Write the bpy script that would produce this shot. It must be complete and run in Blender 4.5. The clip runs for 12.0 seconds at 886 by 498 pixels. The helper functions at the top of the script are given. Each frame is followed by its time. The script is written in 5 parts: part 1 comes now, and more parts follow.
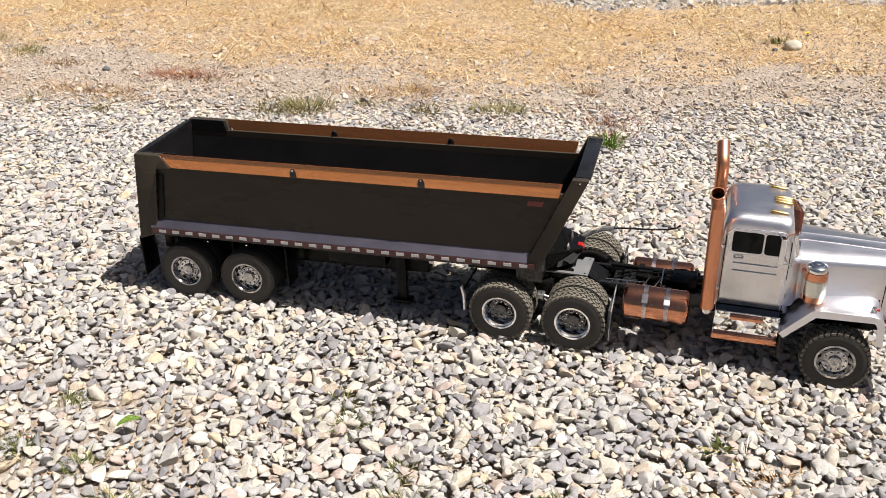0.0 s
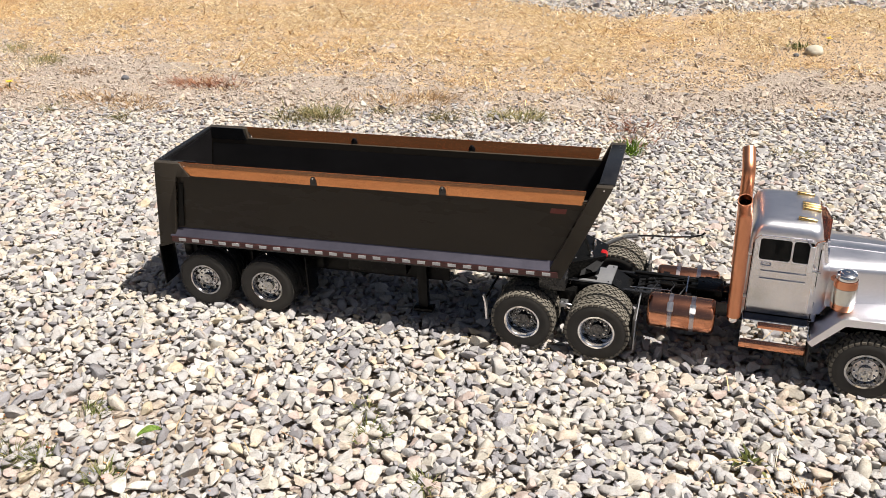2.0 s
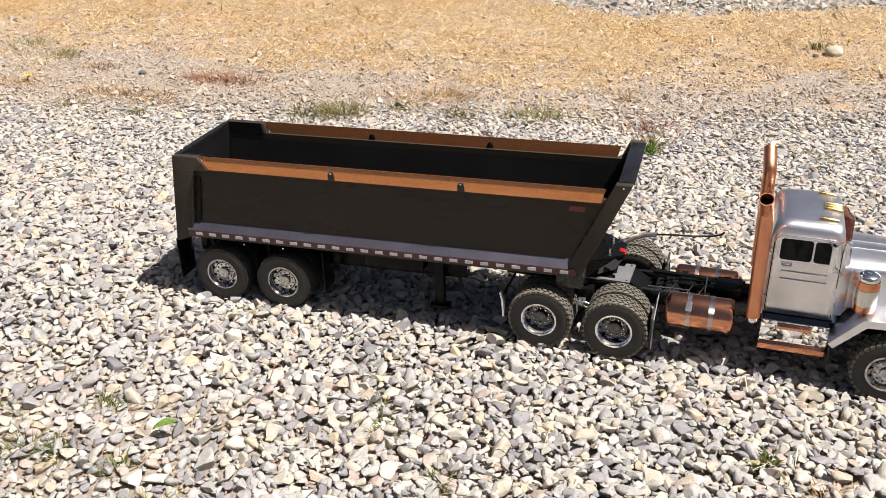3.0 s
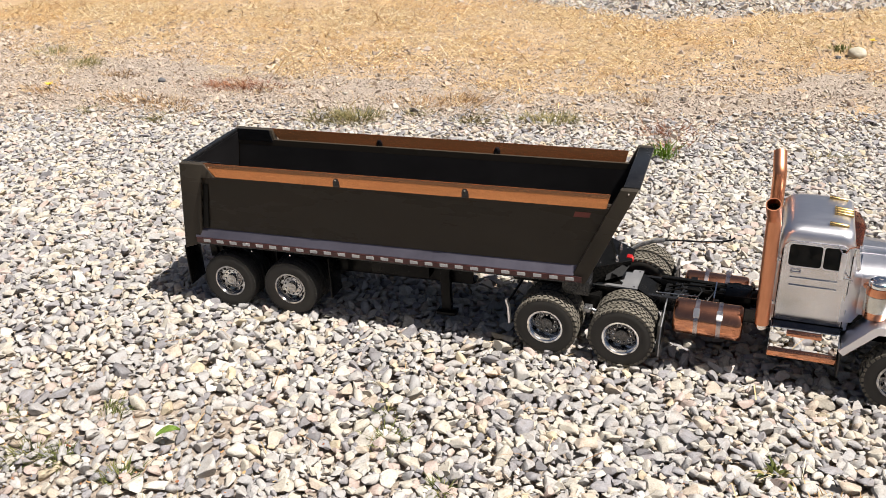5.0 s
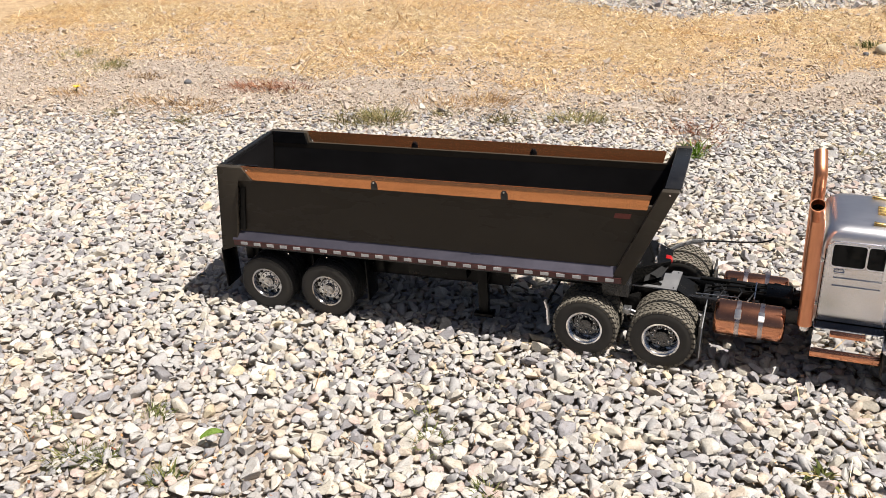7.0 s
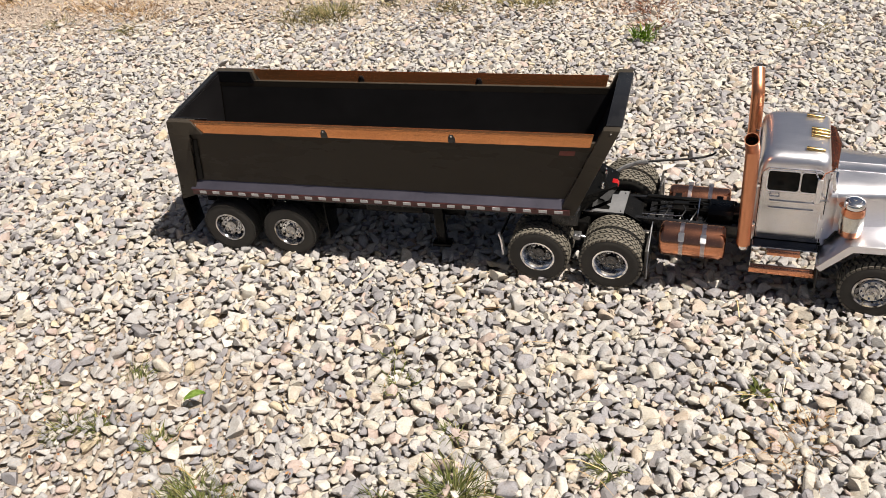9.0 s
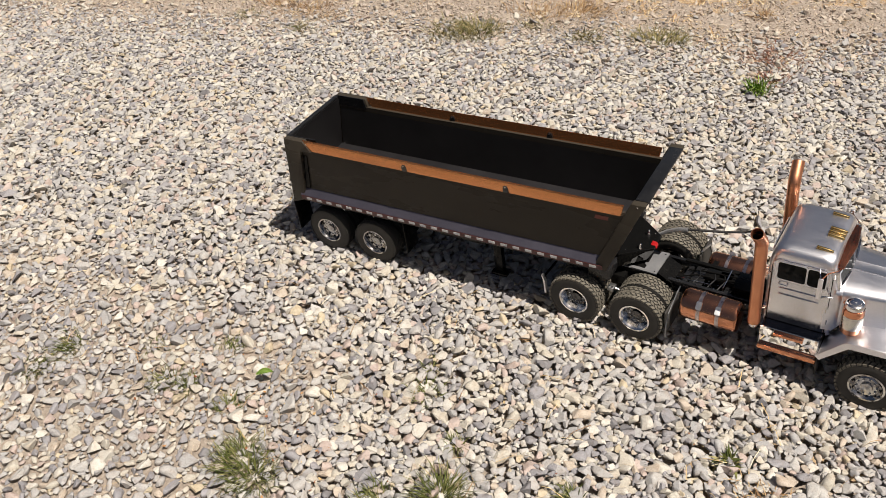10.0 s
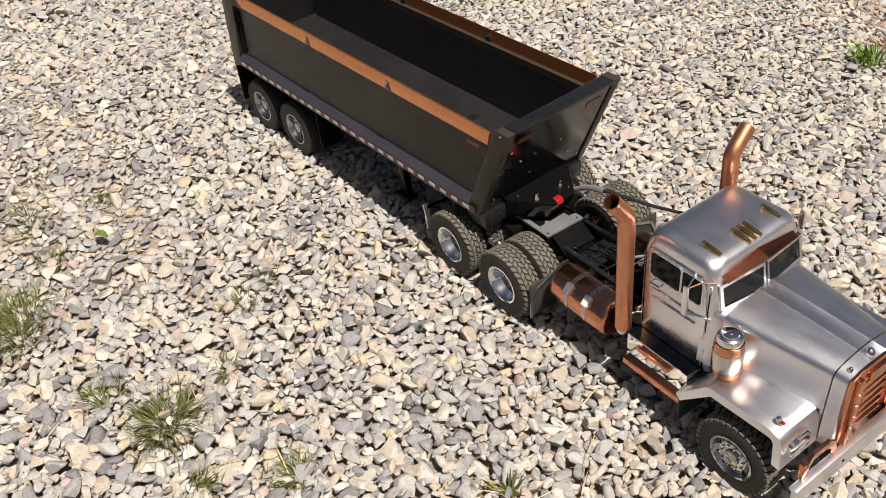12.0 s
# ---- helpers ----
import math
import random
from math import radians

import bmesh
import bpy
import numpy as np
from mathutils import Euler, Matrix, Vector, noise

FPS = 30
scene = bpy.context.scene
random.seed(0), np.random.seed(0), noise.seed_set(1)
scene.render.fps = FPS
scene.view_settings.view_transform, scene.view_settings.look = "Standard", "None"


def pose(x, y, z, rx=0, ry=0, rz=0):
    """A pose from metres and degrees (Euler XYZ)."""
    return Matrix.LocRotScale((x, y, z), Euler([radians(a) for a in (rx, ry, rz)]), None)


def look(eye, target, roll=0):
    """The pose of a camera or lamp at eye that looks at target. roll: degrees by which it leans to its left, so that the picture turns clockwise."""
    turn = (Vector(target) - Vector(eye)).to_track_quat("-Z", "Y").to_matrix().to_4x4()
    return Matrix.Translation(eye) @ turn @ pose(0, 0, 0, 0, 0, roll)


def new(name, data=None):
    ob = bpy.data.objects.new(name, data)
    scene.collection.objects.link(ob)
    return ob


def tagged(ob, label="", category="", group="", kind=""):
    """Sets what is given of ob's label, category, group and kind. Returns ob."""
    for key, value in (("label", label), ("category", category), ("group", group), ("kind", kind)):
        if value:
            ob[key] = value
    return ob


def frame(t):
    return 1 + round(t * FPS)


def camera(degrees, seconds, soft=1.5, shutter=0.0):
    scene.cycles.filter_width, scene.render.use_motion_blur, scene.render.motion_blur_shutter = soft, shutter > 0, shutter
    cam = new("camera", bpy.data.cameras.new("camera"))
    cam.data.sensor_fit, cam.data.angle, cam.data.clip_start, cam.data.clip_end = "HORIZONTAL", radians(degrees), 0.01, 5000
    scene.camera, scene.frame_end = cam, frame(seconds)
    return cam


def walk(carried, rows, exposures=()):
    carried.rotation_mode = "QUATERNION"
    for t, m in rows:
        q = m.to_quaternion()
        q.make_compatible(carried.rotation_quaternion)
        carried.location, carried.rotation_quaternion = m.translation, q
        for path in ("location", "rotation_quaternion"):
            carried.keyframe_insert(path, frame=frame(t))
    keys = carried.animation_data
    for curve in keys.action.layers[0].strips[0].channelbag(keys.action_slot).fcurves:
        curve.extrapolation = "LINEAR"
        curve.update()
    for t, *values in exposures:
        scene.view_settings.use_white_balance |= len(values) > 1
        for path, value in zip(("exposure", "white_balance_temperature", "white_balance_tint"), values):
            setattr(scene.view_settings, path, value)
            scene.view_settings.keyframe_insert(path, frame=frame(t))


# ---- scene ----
cam = camera(51.12, 12.0, soft=0.6)
# seconds, eye, target, roll
PATH = [
    (0, (0.8281, -1.1933, 0.7800), (0.4282, 0.0848, 0.1043), -0.59),
    (0.5, (0.8306, -1.1909, 0.7795), (0.4203, 0.0856, 0.1070), -0.72),
    (1, (0.8249, -1.1853, 0.7753), (0.4100, 0.0906, 0.1044), -0.98),
    (1.5, (0.8206, -1.1813, 0.7792), (0.3999, 0.0921, 0.1073), -1.51),
    (2, (0.8146, -1.1831, 0.7737), (0.3896, 0.0930, 0.1096), -1.17),
    (2.5, (0.8142, -1.1862, 0.7758), (0.3784, 0.0848, 0.1090), -1.35),
    (3, (0.8062, -1.1822, 0.7676), (0.3624, 0.0871, 0.1027), -0.91),
    (5, (0.8375, -1.1625, 0.7660), (0.3487, 0.0942, 0.1088), -1.92),
    (5.5, (0.8386, -1.1659, 0.7719), (0.3488, 0.0919, 0.1176), -2.47),
    (6, (0.8174, -1.1718, 0.7737), (0.3331, 0.0888, 0.1207), -1.50),
    (6.5, (0.7913, -1.1751, 0.7723), (0.3160, 0.0872, 0.1162), -0.89),
    (6.7, (0.7936, -1.1794, 0.7726), (0.3102, 0.0785, 0.1140), -1.65),
    (8.3, (0.8402, -1.0923, 0.7842), (0.2667, 0.1225, 0.1169), -3.42),
    (8.5, (0.8384, -1.0878, 0.8203), (0.3485, 0.1067, 0.0565), -2.31),
    (9, (0.8262, -1.1132, 0.9454), (0.3870, 0.0032, 0.0450), -6.89),
    (9.5, (0.8951, -1.1428, 1.0653), (0.4387, -0.0867, 0.1028), -5.83),
    (10, (1.1072, -1.0934, 1.1454), (0.3910, -0.1477, 0.2275), -8.21),
    (10.5, (1.1938, -0.9833, 1.1519), (0.4283, -0.0426, 0.2691), -6.90),
    (11, (1.2291, -0.7666, 1.0951), (0.4418, 0.0971, 0.1548), -5.31),
    (11.5, (1.2933, -0.6169, 1.0106), (0.4498, 0.1249, 0.0165), -5.03),
    (12, (1.3893, -0.5406, 0.8629), (0.4081, 0.0835, -0.0847), -6.47),
]
# seconds, stops
EXPOSURES = [(0, 0.59, 6380, 10), (6.5, 0.60, 6400, 10), (8.5, 0.61, 6550, 10), (9, 0.455, 6620, 10), (9.5, 0.34, 6640, 10), (10, 0.21, 6640, 10),
             (10.5, 0.26, 6640, 10), (11, 0.35, 6640, 10), (11.5, 0.42, 6640, 10), (12, 0.28, 6640, 10)]
walk(cam, [(t, look(eye, target, roll)) for t, eye, target, roll in PATH], EXPOSURES)

# ---- daylight: a high clear sun ahead of the lorry, a little to the near side ----
SUN_DIR = Vector((0.49, -0.03, 1.0)).normalized()
world = bpy.data.worlds.new("world")
scene.world = world
world.use_nodes = True
wn, wl = world.node_tree.nodes, world.node_tree.links
sky = wn.new("ShaderNodeTexSky")
sky.sky_type = "NISHITA"
sky.sun_disc = False
sky.sun_elevation = math.asin(SUN_DIR.z)
sky.sun_rotation = math.atan2(SUN_DIR.x, SUN_DIR.y)
sky.air_density, sky.dust_density, sky.ozone_density = 0.8, 4.5, 1.0
wl.new(sky.outputs[0], wn["Background"].inputs[0])
wn["Background"].inputs[1].default_value = 0.034
sun = new("sun", bpy.data.lights.new("sun", "SUN"))
sun.data.energy, sun.data.angle, sun.data.color = 5.0, radians(0.53), (1.0, 0.94, 0.85)
sun.matrix_world = look(SUN_DIR * 20, (0, 0, 0))

# ---- materials ----
def mat(name):
    m = bpy.data.materials.new(name)
    m.use_nodes = True
    nt = m.node_tree
    return m, nt, nt.nodes["Principled BSDF"]


def node(nt, kind, **values):
    n = nt.nodes.new(kind)
    for k, v in values.items():
        n.inputs[k].default_value = v
    return n


def ramp(nt, source, stops):
    r = nt.nodes.new("ShaderNodeValToRGB")
    while len(r.color_ramp.elements) < len(stops):
        r.color_ramp.elements.new(0.5)
    for e, (p, c) in zip(r.color_ramp.elements, stops):
        e.position, e.color = p, (*c, 1) if len(c) == 3 else c
    nt.links.new(source, r.inputs[0])
    return r.outputs[0]


def coords(nt, scale=(1, 1, 1)):
    tc, mp = nt.nodes.new("ShaderNodeTexCoord"), nt.nodes.new("ShaderNodeMapping")
    mp.inputs["Scale"].default_value = scale
    nt.links.new(tc.outputs["Object"], mp.inputs[0])
    return mp.outputs[0]


def noise_tex(nt, vec, scale, detail=4.0, rough=0.55):
    n = node(nt, "ShaderNodeTexNoise", Scale=scale, Detail=detail, Roughness=rough)
    nt.links.new(vec, n.inputs["Vector"])
    return n.outputs[0]


def grey(v):
    return (v, v, v)


def add_bump(nt, bsdf, height, strength, distance):
    b = node(nt, "ShaderNodeBump", Strength=strength, Distance=distance)
    nt.links.new(height, b.inputs["Height"])
    nt.links.new(b.outputs[0], bsdf.inputs["Normal"])


def surface(name, dark, light, rough=(0.4, 0.6), metal=0.0, scale=60, stretch=(1, 1, 1), bump=0.1, depth=0.0003, coat=0.0, gloss=0.5):
    """Two-scale mottled surface: broad stains, fine grain, uneven gloss."""
    m, nt, b = mat(name)
    v = coords(nt, stretch)
    fine, broad = noise_tex(nt, v, scale * 6, 6), noise_tex(nt, v, scale, 3)
    mix = nt.nodes.new("ShaderNodeMath")
    mix.operation = "MULTIPLY_ADD"
    mix.inputs[1].default_value = 0.45
    half = nt.nodes.new("ShaderNodeMath")
    half.operation = "MULTIPLY"
    half.inputs[1].default_value = 0.55
    nt.links.new(broad, half.inputs[0])
    nt.links.new(fine, mix.inputs[0])
    nt.links.new(half.outputs[0], mix.inputs[2])
    nt.links.new(ramp(nt, mix.outputs[0], [(0.3, dark), (0.7, light)]), b.inputs["Base Color"])
    nt.links.new(ramp(nt, mix.outputs[0], [(0.3, grey(rough[0])), (0.7, grey(rough[1]))]), b.inputs["Roughness"])
    b.inputs["Metallic"].default_value = metal
    b.inputs["Coat Weight"].default_value = coat
    b.inputs["Specular IOR Level"].default_value = gloss
    if bump:
        add_bump(nt, b, fine, bump, depth)
    return m


# share of the stones, base colour
STONE_TONES = [(0.10, (0.522, 0.492, 0.440)), (0.13, (0.485, 0.451, 0.390)), (0.13, (0.448, 0.433, 0.416)), (0.19, (0.372, 0.363, 0.362)), (0.13, (0.282, 0.273, 0.288)),
               (0.07, (0.466, 0.400, 0.332)), (0.10, (0.412, 0.397, 0.385)), (0.05, (0.446, 0.366, 0.332)), (0.02, (0.505, 0.432, 0.316)), (0.03, (0.206, 0.199, 0.209)), (0.05, (0.572, 0.546, 0.498))]


def stone_material(name, per_object, dust=0.0):
    m, nt, b = mat(name)
    if per_object:
        pick = nt.nodes.new("ShaderNodeObjectInfo").outputs["Random"]
    else:
        pick = nt.nodes.new("ShaderNodeNewGeometry").outputs["Random Per Island"]
    tones, start = [], 0.0
    for share, c in STONE_TONES:
        tones.append((start, tuple(a + (b - a) * dust for a, b in zip(c, (0.47, 0.375, 0.295)))))
        start += share
    base = ramp(nt, pick, tones)
    base.node.color_ramp.interpolation = "CONSTANT"
    v = nt.nodes.new("ShaderNodeNewGeometry").outputs["Position"]
    fine, broad = noise_tex(nt, v, 420, 6, 0.65), noise_tex(nt, v, 95, 3)
    mult = nt.nodes.new("ShaderNodeMix")
    mult.data_type, mult.blend_type = "RGBA", "MULTIPLY"
    mult.inputs[0].default_value = 1.0
    nt.links.new(base, mult.inputs["A"])
    nt.links.new(ramp(nt, broad, [(0.30, (0.88, 0.82, 0.77)), (0.46, (0.98, 0.96, 0.94)), (0.58, (1.0, 1.0, 1.0)), (0.70, (1.10, 1.10, 1.09))]), mult.inputs["B"])
    speck = nt.nodes.new("ShaderNodeMix")
    speck.data_type, speck.blend_type = "RGBA", "MULTIPLY"
    speck.inputs[0].default_value = 1.0
    nt.links.new(mult.outputs["Result"], speck.inputs["A"])
    nt.links.new(ramp(nt, fine, [(0.32, (0.74, 0.73, 0.72)), (0.5, (0.98, 0.98, 0.98)), (0.66, (1.08, 1.08, 1.08))]), speck.inputs["B"])
    nt.links.new(speck.outputs["Result"], b.inputs["Base Color"])
    b.inputs["Roughness"].default_value = 0.68
    b.inputs["Specular IOR Level"].default_value = 0.35
    add_bump(nt, b, fine, 0.35, 0.0012)
    return m


STONE, STONE_ONE = stone_material("stone_bed", False), stone_material("stone", True)
STONE_DUSTY = stone_material("dusty_stone", False, 0.6)


def blade_material(name, stops, patchy=False):
    m, nt, b = mat(name)
    pick = nt.nodes.new("ShaderNodeNewGeometry").outputs["Random Per Island"]
    colour = ramp(nt, pick, stops)
    if patchy:
        tint = nt.nodes.new("ShaderNodeMix")
        tint.data_type, tint.blend_type = "RGBA", "MULTIPLY"
        tint.inputs[0].default_value = 1.0
        nt.links.new(colour, tint.inputs["A"])
        nt.links.new(ramp(nt, noise_tex(nt, coords(nt), 3.0, 4), [(0.36, (1.0, 0.90, 0.78)), (0.5, (1.0, 0.98, 0.95)), (0.66, (1.0, 1.04, 1.10))]), tint.inputs["B"])
        colour = tint.outputs["Result"]
    nt.links.new(colour, b.inputs["Base Color"])
    b.inputs["Roughness"].default_value = 0.6
    b.inputs["Specular IOR Level"].default_value = 0.15
    return m


STRAW = blade_material("dry_straw", [(0.0, (0.24, 0.125, 0.055)), (0.28, (0.42, 0.272, 0.130)), (0.6, (0.58, 0.42, 0.215)), (0.82, (0.74, 0.60, 0.37)), (1.0, (0.90, 0.80, 0.60))], True)
OLIVE = blade_material("olive_blade", [(0.0, (0.075, 0.08, 0.028)), (0.4, (0.16, 0.15, 0.058)), (0.7, (0.28, 0.225, 0.105)), (1.0, (0.46, 0.37, 0.20))])
BROWN = blade_material("brown_weed", [(0.0, (0.16, 0.09, 0.045)), (0.5, (0.34, 0.21, 0.11)), (1.0, (0.55, 0.40, 0.22))])
GREEN = blade_material("green_blade", [(0.0, (0.050, 0.066, 0.016)), (0.55, (0.115, 0.13, 0.036)), (0.85, (0.19, 0.185, 0.068)), (1.0, (0.36, 0.30, 0.15))])
LEAFGREEN = blade_material("fresh_leaf", [(0.0, (0.09, 0.19, 0.025)), (1.0, (0.30, 0.42, 0.07))])
RUSTY = blade_material("red_weed", [(0.0, (0.16, 0.05, 0.032)), (0.6, (0.29, 0.125, 0.072)), (1.0, (0.44, 0.27, 0.15))])
LITTER = blade_material("dry_leaf", [(0.0, (0.20, 0.06, 0.035)), (0.4, (0.34, 0.16, 0.075)), (0.75, (0.46, 0.30, 0.14)), (1.0, (0.55, 0.44, 0.26))])
PALE_LEAF = surface("pale_green_leaf", (0.22, 0.36, 0.06), (0.34, 0.46, 0.12), (0.4, 0.55), bump=0.05)
YELLOW = surface("yellow_petal", (0.75, 0.48, 0.02), (0.85, 0.6, 0.05), bump=0)


def soil_material():
    m, nt, b = mat("soil")
    v = coords(nt)
    big, mid, fine = noise_tex(nt, v, 1.6, 4), noise_tex(nt, v, 14, 5), noise_tex(nt, v, 160, 6, 0.7)
    dirt = ramp(nt, fine, [(0.28, (0.19, 0.152, 0.124)), (0.5, (0.335, 0.277, 0.227)), (0.72, (0.47, 0.405, 0.342))])
    warm = nt.nodes.new("ShaderNodeMix")
    warm.data_type, warm.blend_type = "RGBA", "MULTIPLY"
    warm.inputs[0].default_value = 1.0
    nt.links.new(ramp(nt, fine, [(0.28, (0.25, 0.165, 0.095)), (0.5, (0.42, 0.300, 0.178)), (0.72, (0.56, 0.435, 0.280))]), warm.inputs["A"])
    nt.links.new(ramp(nt, noise_tex(nt, v, 30, 5, 0.65), [(0.32, (0.62, 0.60, 0.60)), (0.5, (1.0, 0.98, 0.97)), (0.68, (1.2, 1.22, 1.25))]), warm.inputs["B"])
    warm = warm.outputs["Result"]
    add = nt.nodes.new("ShaderNodeMath")
    add.operation = "MULTIPLY_ADD"
    add.inputs[1].default_value = 0.6
    nt.links.new(mid, add.inputs[0])
    sep = nt.nodes.new("ShaderNodeAttribute")
    sep.attribute_name = "straw"
    more = nt.nodes.new("ShaderNodeMath")
    more.operation = "MULTIPLY_ADD"
    more.inputs[1].default_value = 1.1
    nt.links.new(noise_tex(nt, v, 3.2, 4), more.inputs[0])
    nt.links.new(sep.outputs["Fac"], more.inputs[2])
    nt.links.new(more.outputs[0], add.inputs[2])
    mask = ramp(nt, add.outputs[0], [(0.98, grey(0)), (1.36, grey(1))])
    mix = nt.nodes.new("ShaderNodeMix")
    mix.data_type = "RGBA"
    nt.links.new(mask, mix.inputs[0])
    nt.links.new(dirt, mix.inputs["A"])
    nt.links.new(warm, mix.inputs["B"])
    nt.links.new(mix.outputs["Result"], b.inputs["Base Color"])
    b.inputs["Roughness"].default_value = 0.9
    add_bump(nt, b, fine, 0.8, 0.006)
    return m


SOIL = soil_material()
ALU = surface("brushed_aluminium", (0.80, 0.795, 0.83), (0.88, 0.87, 0.91), (0.31, 0.39), 1.0, 40, (0.6, 2, 2), 0.03, 0.0001)
DOOR_ALU = surface("polished_door_sheet", (0.66, 0.655, 0.68), (0.80, 0.79, 0.82), (0.15, 0.26), 1.0, 26, (1, 1, 2.5), 0.03, 0.0001)
ALU_DULL = surface("dull_aluminium", (0.36, 0.36, 0.37), (0.52, 0.52, 0.53), (0.32, 0.5), 1.0, 30, (1, 1, 1), 0.08, 0.0002)
CHROME = surface("chrome", (0.72, 0.72, 0.73), (0.82, 0.82, 0.83), (0.05, 0.11), 1.0, 20, bump=0)
RIM = surface("bright_wheel_steel", (0.80, 0.80, 0.80), (0.90, 0.90, 0.90), (0.10, 0.17), 1.0, 30, bump=0)
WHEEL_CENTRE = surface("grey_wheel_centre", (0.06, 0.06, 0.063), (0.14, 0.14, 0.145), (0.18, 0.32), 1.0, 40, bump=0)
RIM_FRONT = surface("polished_front_wheel", (0.36, 0.36, 0.365), (0.50, 0.50, 0.51), (0.08, 0.16), 1.0, 30, bump=0)
RIM_DARK = surface("dark_wheel_face", (0.34, 0.34, 0.345), (0.52, 0.52, 0.525), (0.06, 0.14), 1.0, 40, bump=0)
# near-white and hardly metallic: the sun's glare on chrome put into the base colour
GLARE_METAL = surface("glare_white_clamp_metal", (0.84, 0.84, 0.84), (0.90, 0.90, 0.90), (0.30, 0.4), 0.1, 30, bump=0)
COPPER = surface("polished_copper", (0.60, 0.25, 0.14), (0.78, 0.37, 0.22), (0.14, 0.22), 1.0, 14, (1, 1, 1), 0.0, 0.0002)
COPPER_SATIN = surface("satin_copper_pipe", (0.60, 0.25, 0.13), (0.78, 0.36, 0.21), (0.33, 0.45), 1.0, 18, (2, 2, 0.3), 0.02, 0.0001)
COPPER_BOARD = surface("satin_copper_sheet", (0.60, 0.235, 0.092), (0.76, 0.335, 0.145), (0.16, 0.25), 0.90, 7, (0.15, 2, 2), 0.03, 0.0001)
BRASS = surface("brass", (0.36, 0.235, 0.09), (0.60, 0.44, 0.20), (0.14, 0.28), 1.0, 60, bump=0)
BLACK = surface("gloss_black_paint", (0.008, 0.008, 0.009), (0.018, 0.018, 0.019), (0.16, 0.32), 0.0, 24, bump=0.03)
BODY = surface("dark_olive_black_paint", (0.042, 0.035, 0.027), (0.051, 0.043, 0.034), (0.25, 0.32), 0.0, 6, (0.3, 1, 1), 0.015, 0.0002, 0.0, 0.13)
LINER = surface("bed_lining", (0.006, 0.0055, 0.006), (0.012, 0.011, 0.012), (0.36, 0.5), 0.0, 10, bump=0.08)
STEEL_BLACK = surface("satin_black_steel", (0.004, 0.004, 0.004), (0.009, 0.0085, 0.008), (0.18, 0.30), 0.0, 40, bump=0.05, gloss=0.13)
NOSE = surface("deep_black_enamel", (0.004, 0.004, 0.004), (0.007, 0.007, 0.007), (0.05, 0.10), 0.0, 24, bump=0.0, gloss=0.16)
ENAMEL = surface("mirror_black_enamel", (0.005, 0.005, 0.005), (0.008, 0.0075, 0.007), (0.12, 0.20), 0.0, 9, bump=0.01, depth=0.0002, gloss=0.5)
RUBBER = surface("tyre_rubber", (0.022, 0.020, 0.018), (0.046, 0.042, 0.037), (0.6, 0.85), 0.0, 70, bump=0.15)
DUSTY = surface("dusty_tread_rubber", (0.075, 0.066, 0.052), (0.19, 0.17, 0.135), (0.75, 0.95), 0.0, 60, bump=0.2)
GLASS = surface("dark_tinted_glass", (0.010, 0.011, 0.011), (0.014, 0.015, 0.015), (0.03, 0.07), 0.0, 12, bump=0, gloss=0.1)
RED_LENS = surface("red_lens", (0.28, 0.008, 0.010), (0.40, 0.014, 0.014), (0.15, 0.25), 0.0, 40, bump=0)
BED_FLOOR = surface("worn_bed_floor", (0.010, 0.0095, 0.0105), (0.017, 0.0155, 0.0175), (0.4, 0.55), 0.0, 8, bump=0.05)
LEDGE = surface("grey_violet_paint", (0.105, 0.098, 0.125), (0.14, 0.13, 0.165), (0.42, 0.52), 0.75, 20, bump=0.03)
TAPE_RED = surface("red_tape", (0.055, 0.014, 0.014), (0.085, 0.020, 0.019), (0.3, 0.5), 0.0, 60, bump=0)
TAPE_WHITE = surface("white_tape", (0.46, 0.46, 0.46), (0.60, 0.60, 0.60), (0.3, 0.45), 0.0, 60, bump=0)
RED_PRINT = surface("dark_red_print", (0.12, 0.015, 0.01), (0.2, 0.03, 0.02), (0.3, 0.45), 0.0, 80, bump=0)
DARK_SHEET = surface("dark_polished_sheet", (0.05, 0.05, 0.053), (0.12, 0.12, 0.125), (0.12, 0.24), 1.0, 40, bump=0)
GREY_STEEL = surface("grey_steel_plate", (0.24, 0.24, 0.25), (0.33, 0.33, 0.34), (0.35, 0.5), 0.5, 40, bump=0.03)
MESHBAND = surface("bright_ribbed_metal", (0.50, 0.50, 0.47), (0.80, 0.80, 0.76), (0.15, 0.3), 1.0, 30, (6, 6, 0.2), 0.25, 0.0006)
MIRROR = surface("mirror_sheet", (0.82, 0.82, 0.82), (0.88, 0.88, 0.88), (0.01, 0.04), 1.0, 12, bump=0)
STRAP = surface("tarnished_strap", (0.50, 0.42, 0.42), (0.62, 0.54, 0.54), (0.22, 0.34), 1.0, 30, bump=0)
MAROON = surface("maroon_paint", (0.03, 0.008, 0.008), (0.07, 0.02, 0.018), (0.3, 0.5), 0.0, 10, bump=0.05)

# ---- mesh helpers ----
def link(name, bm, material, parent=None, label="", smooth=False, at=None):
    me = bpy.data.meshes.new(name)
    bmesh.ops.recalc_face_normals(bm, faces=bm.faces)
    if smooth:
        for f in bm.faces:
            f.smooth = True
        for e in bm.edges:
            if len(e.link_faces) == 2 and e.calc_face_angle(0) > 0.7:
                e.smooth = False
    bm.to_mesh(me)
    bm.free()
    me.materials.append(material)
    ob = new(name, me)
    if parent:
        ob.parent = parent
    if at is not None:
        ob.matrix_basis = at
    if label:
        ob["label"] = label
    return ob


def part(name, bm, material, parent, label="", smooth=True, at=None):
    return link(name, bm, material, parent, label, smooth, at)


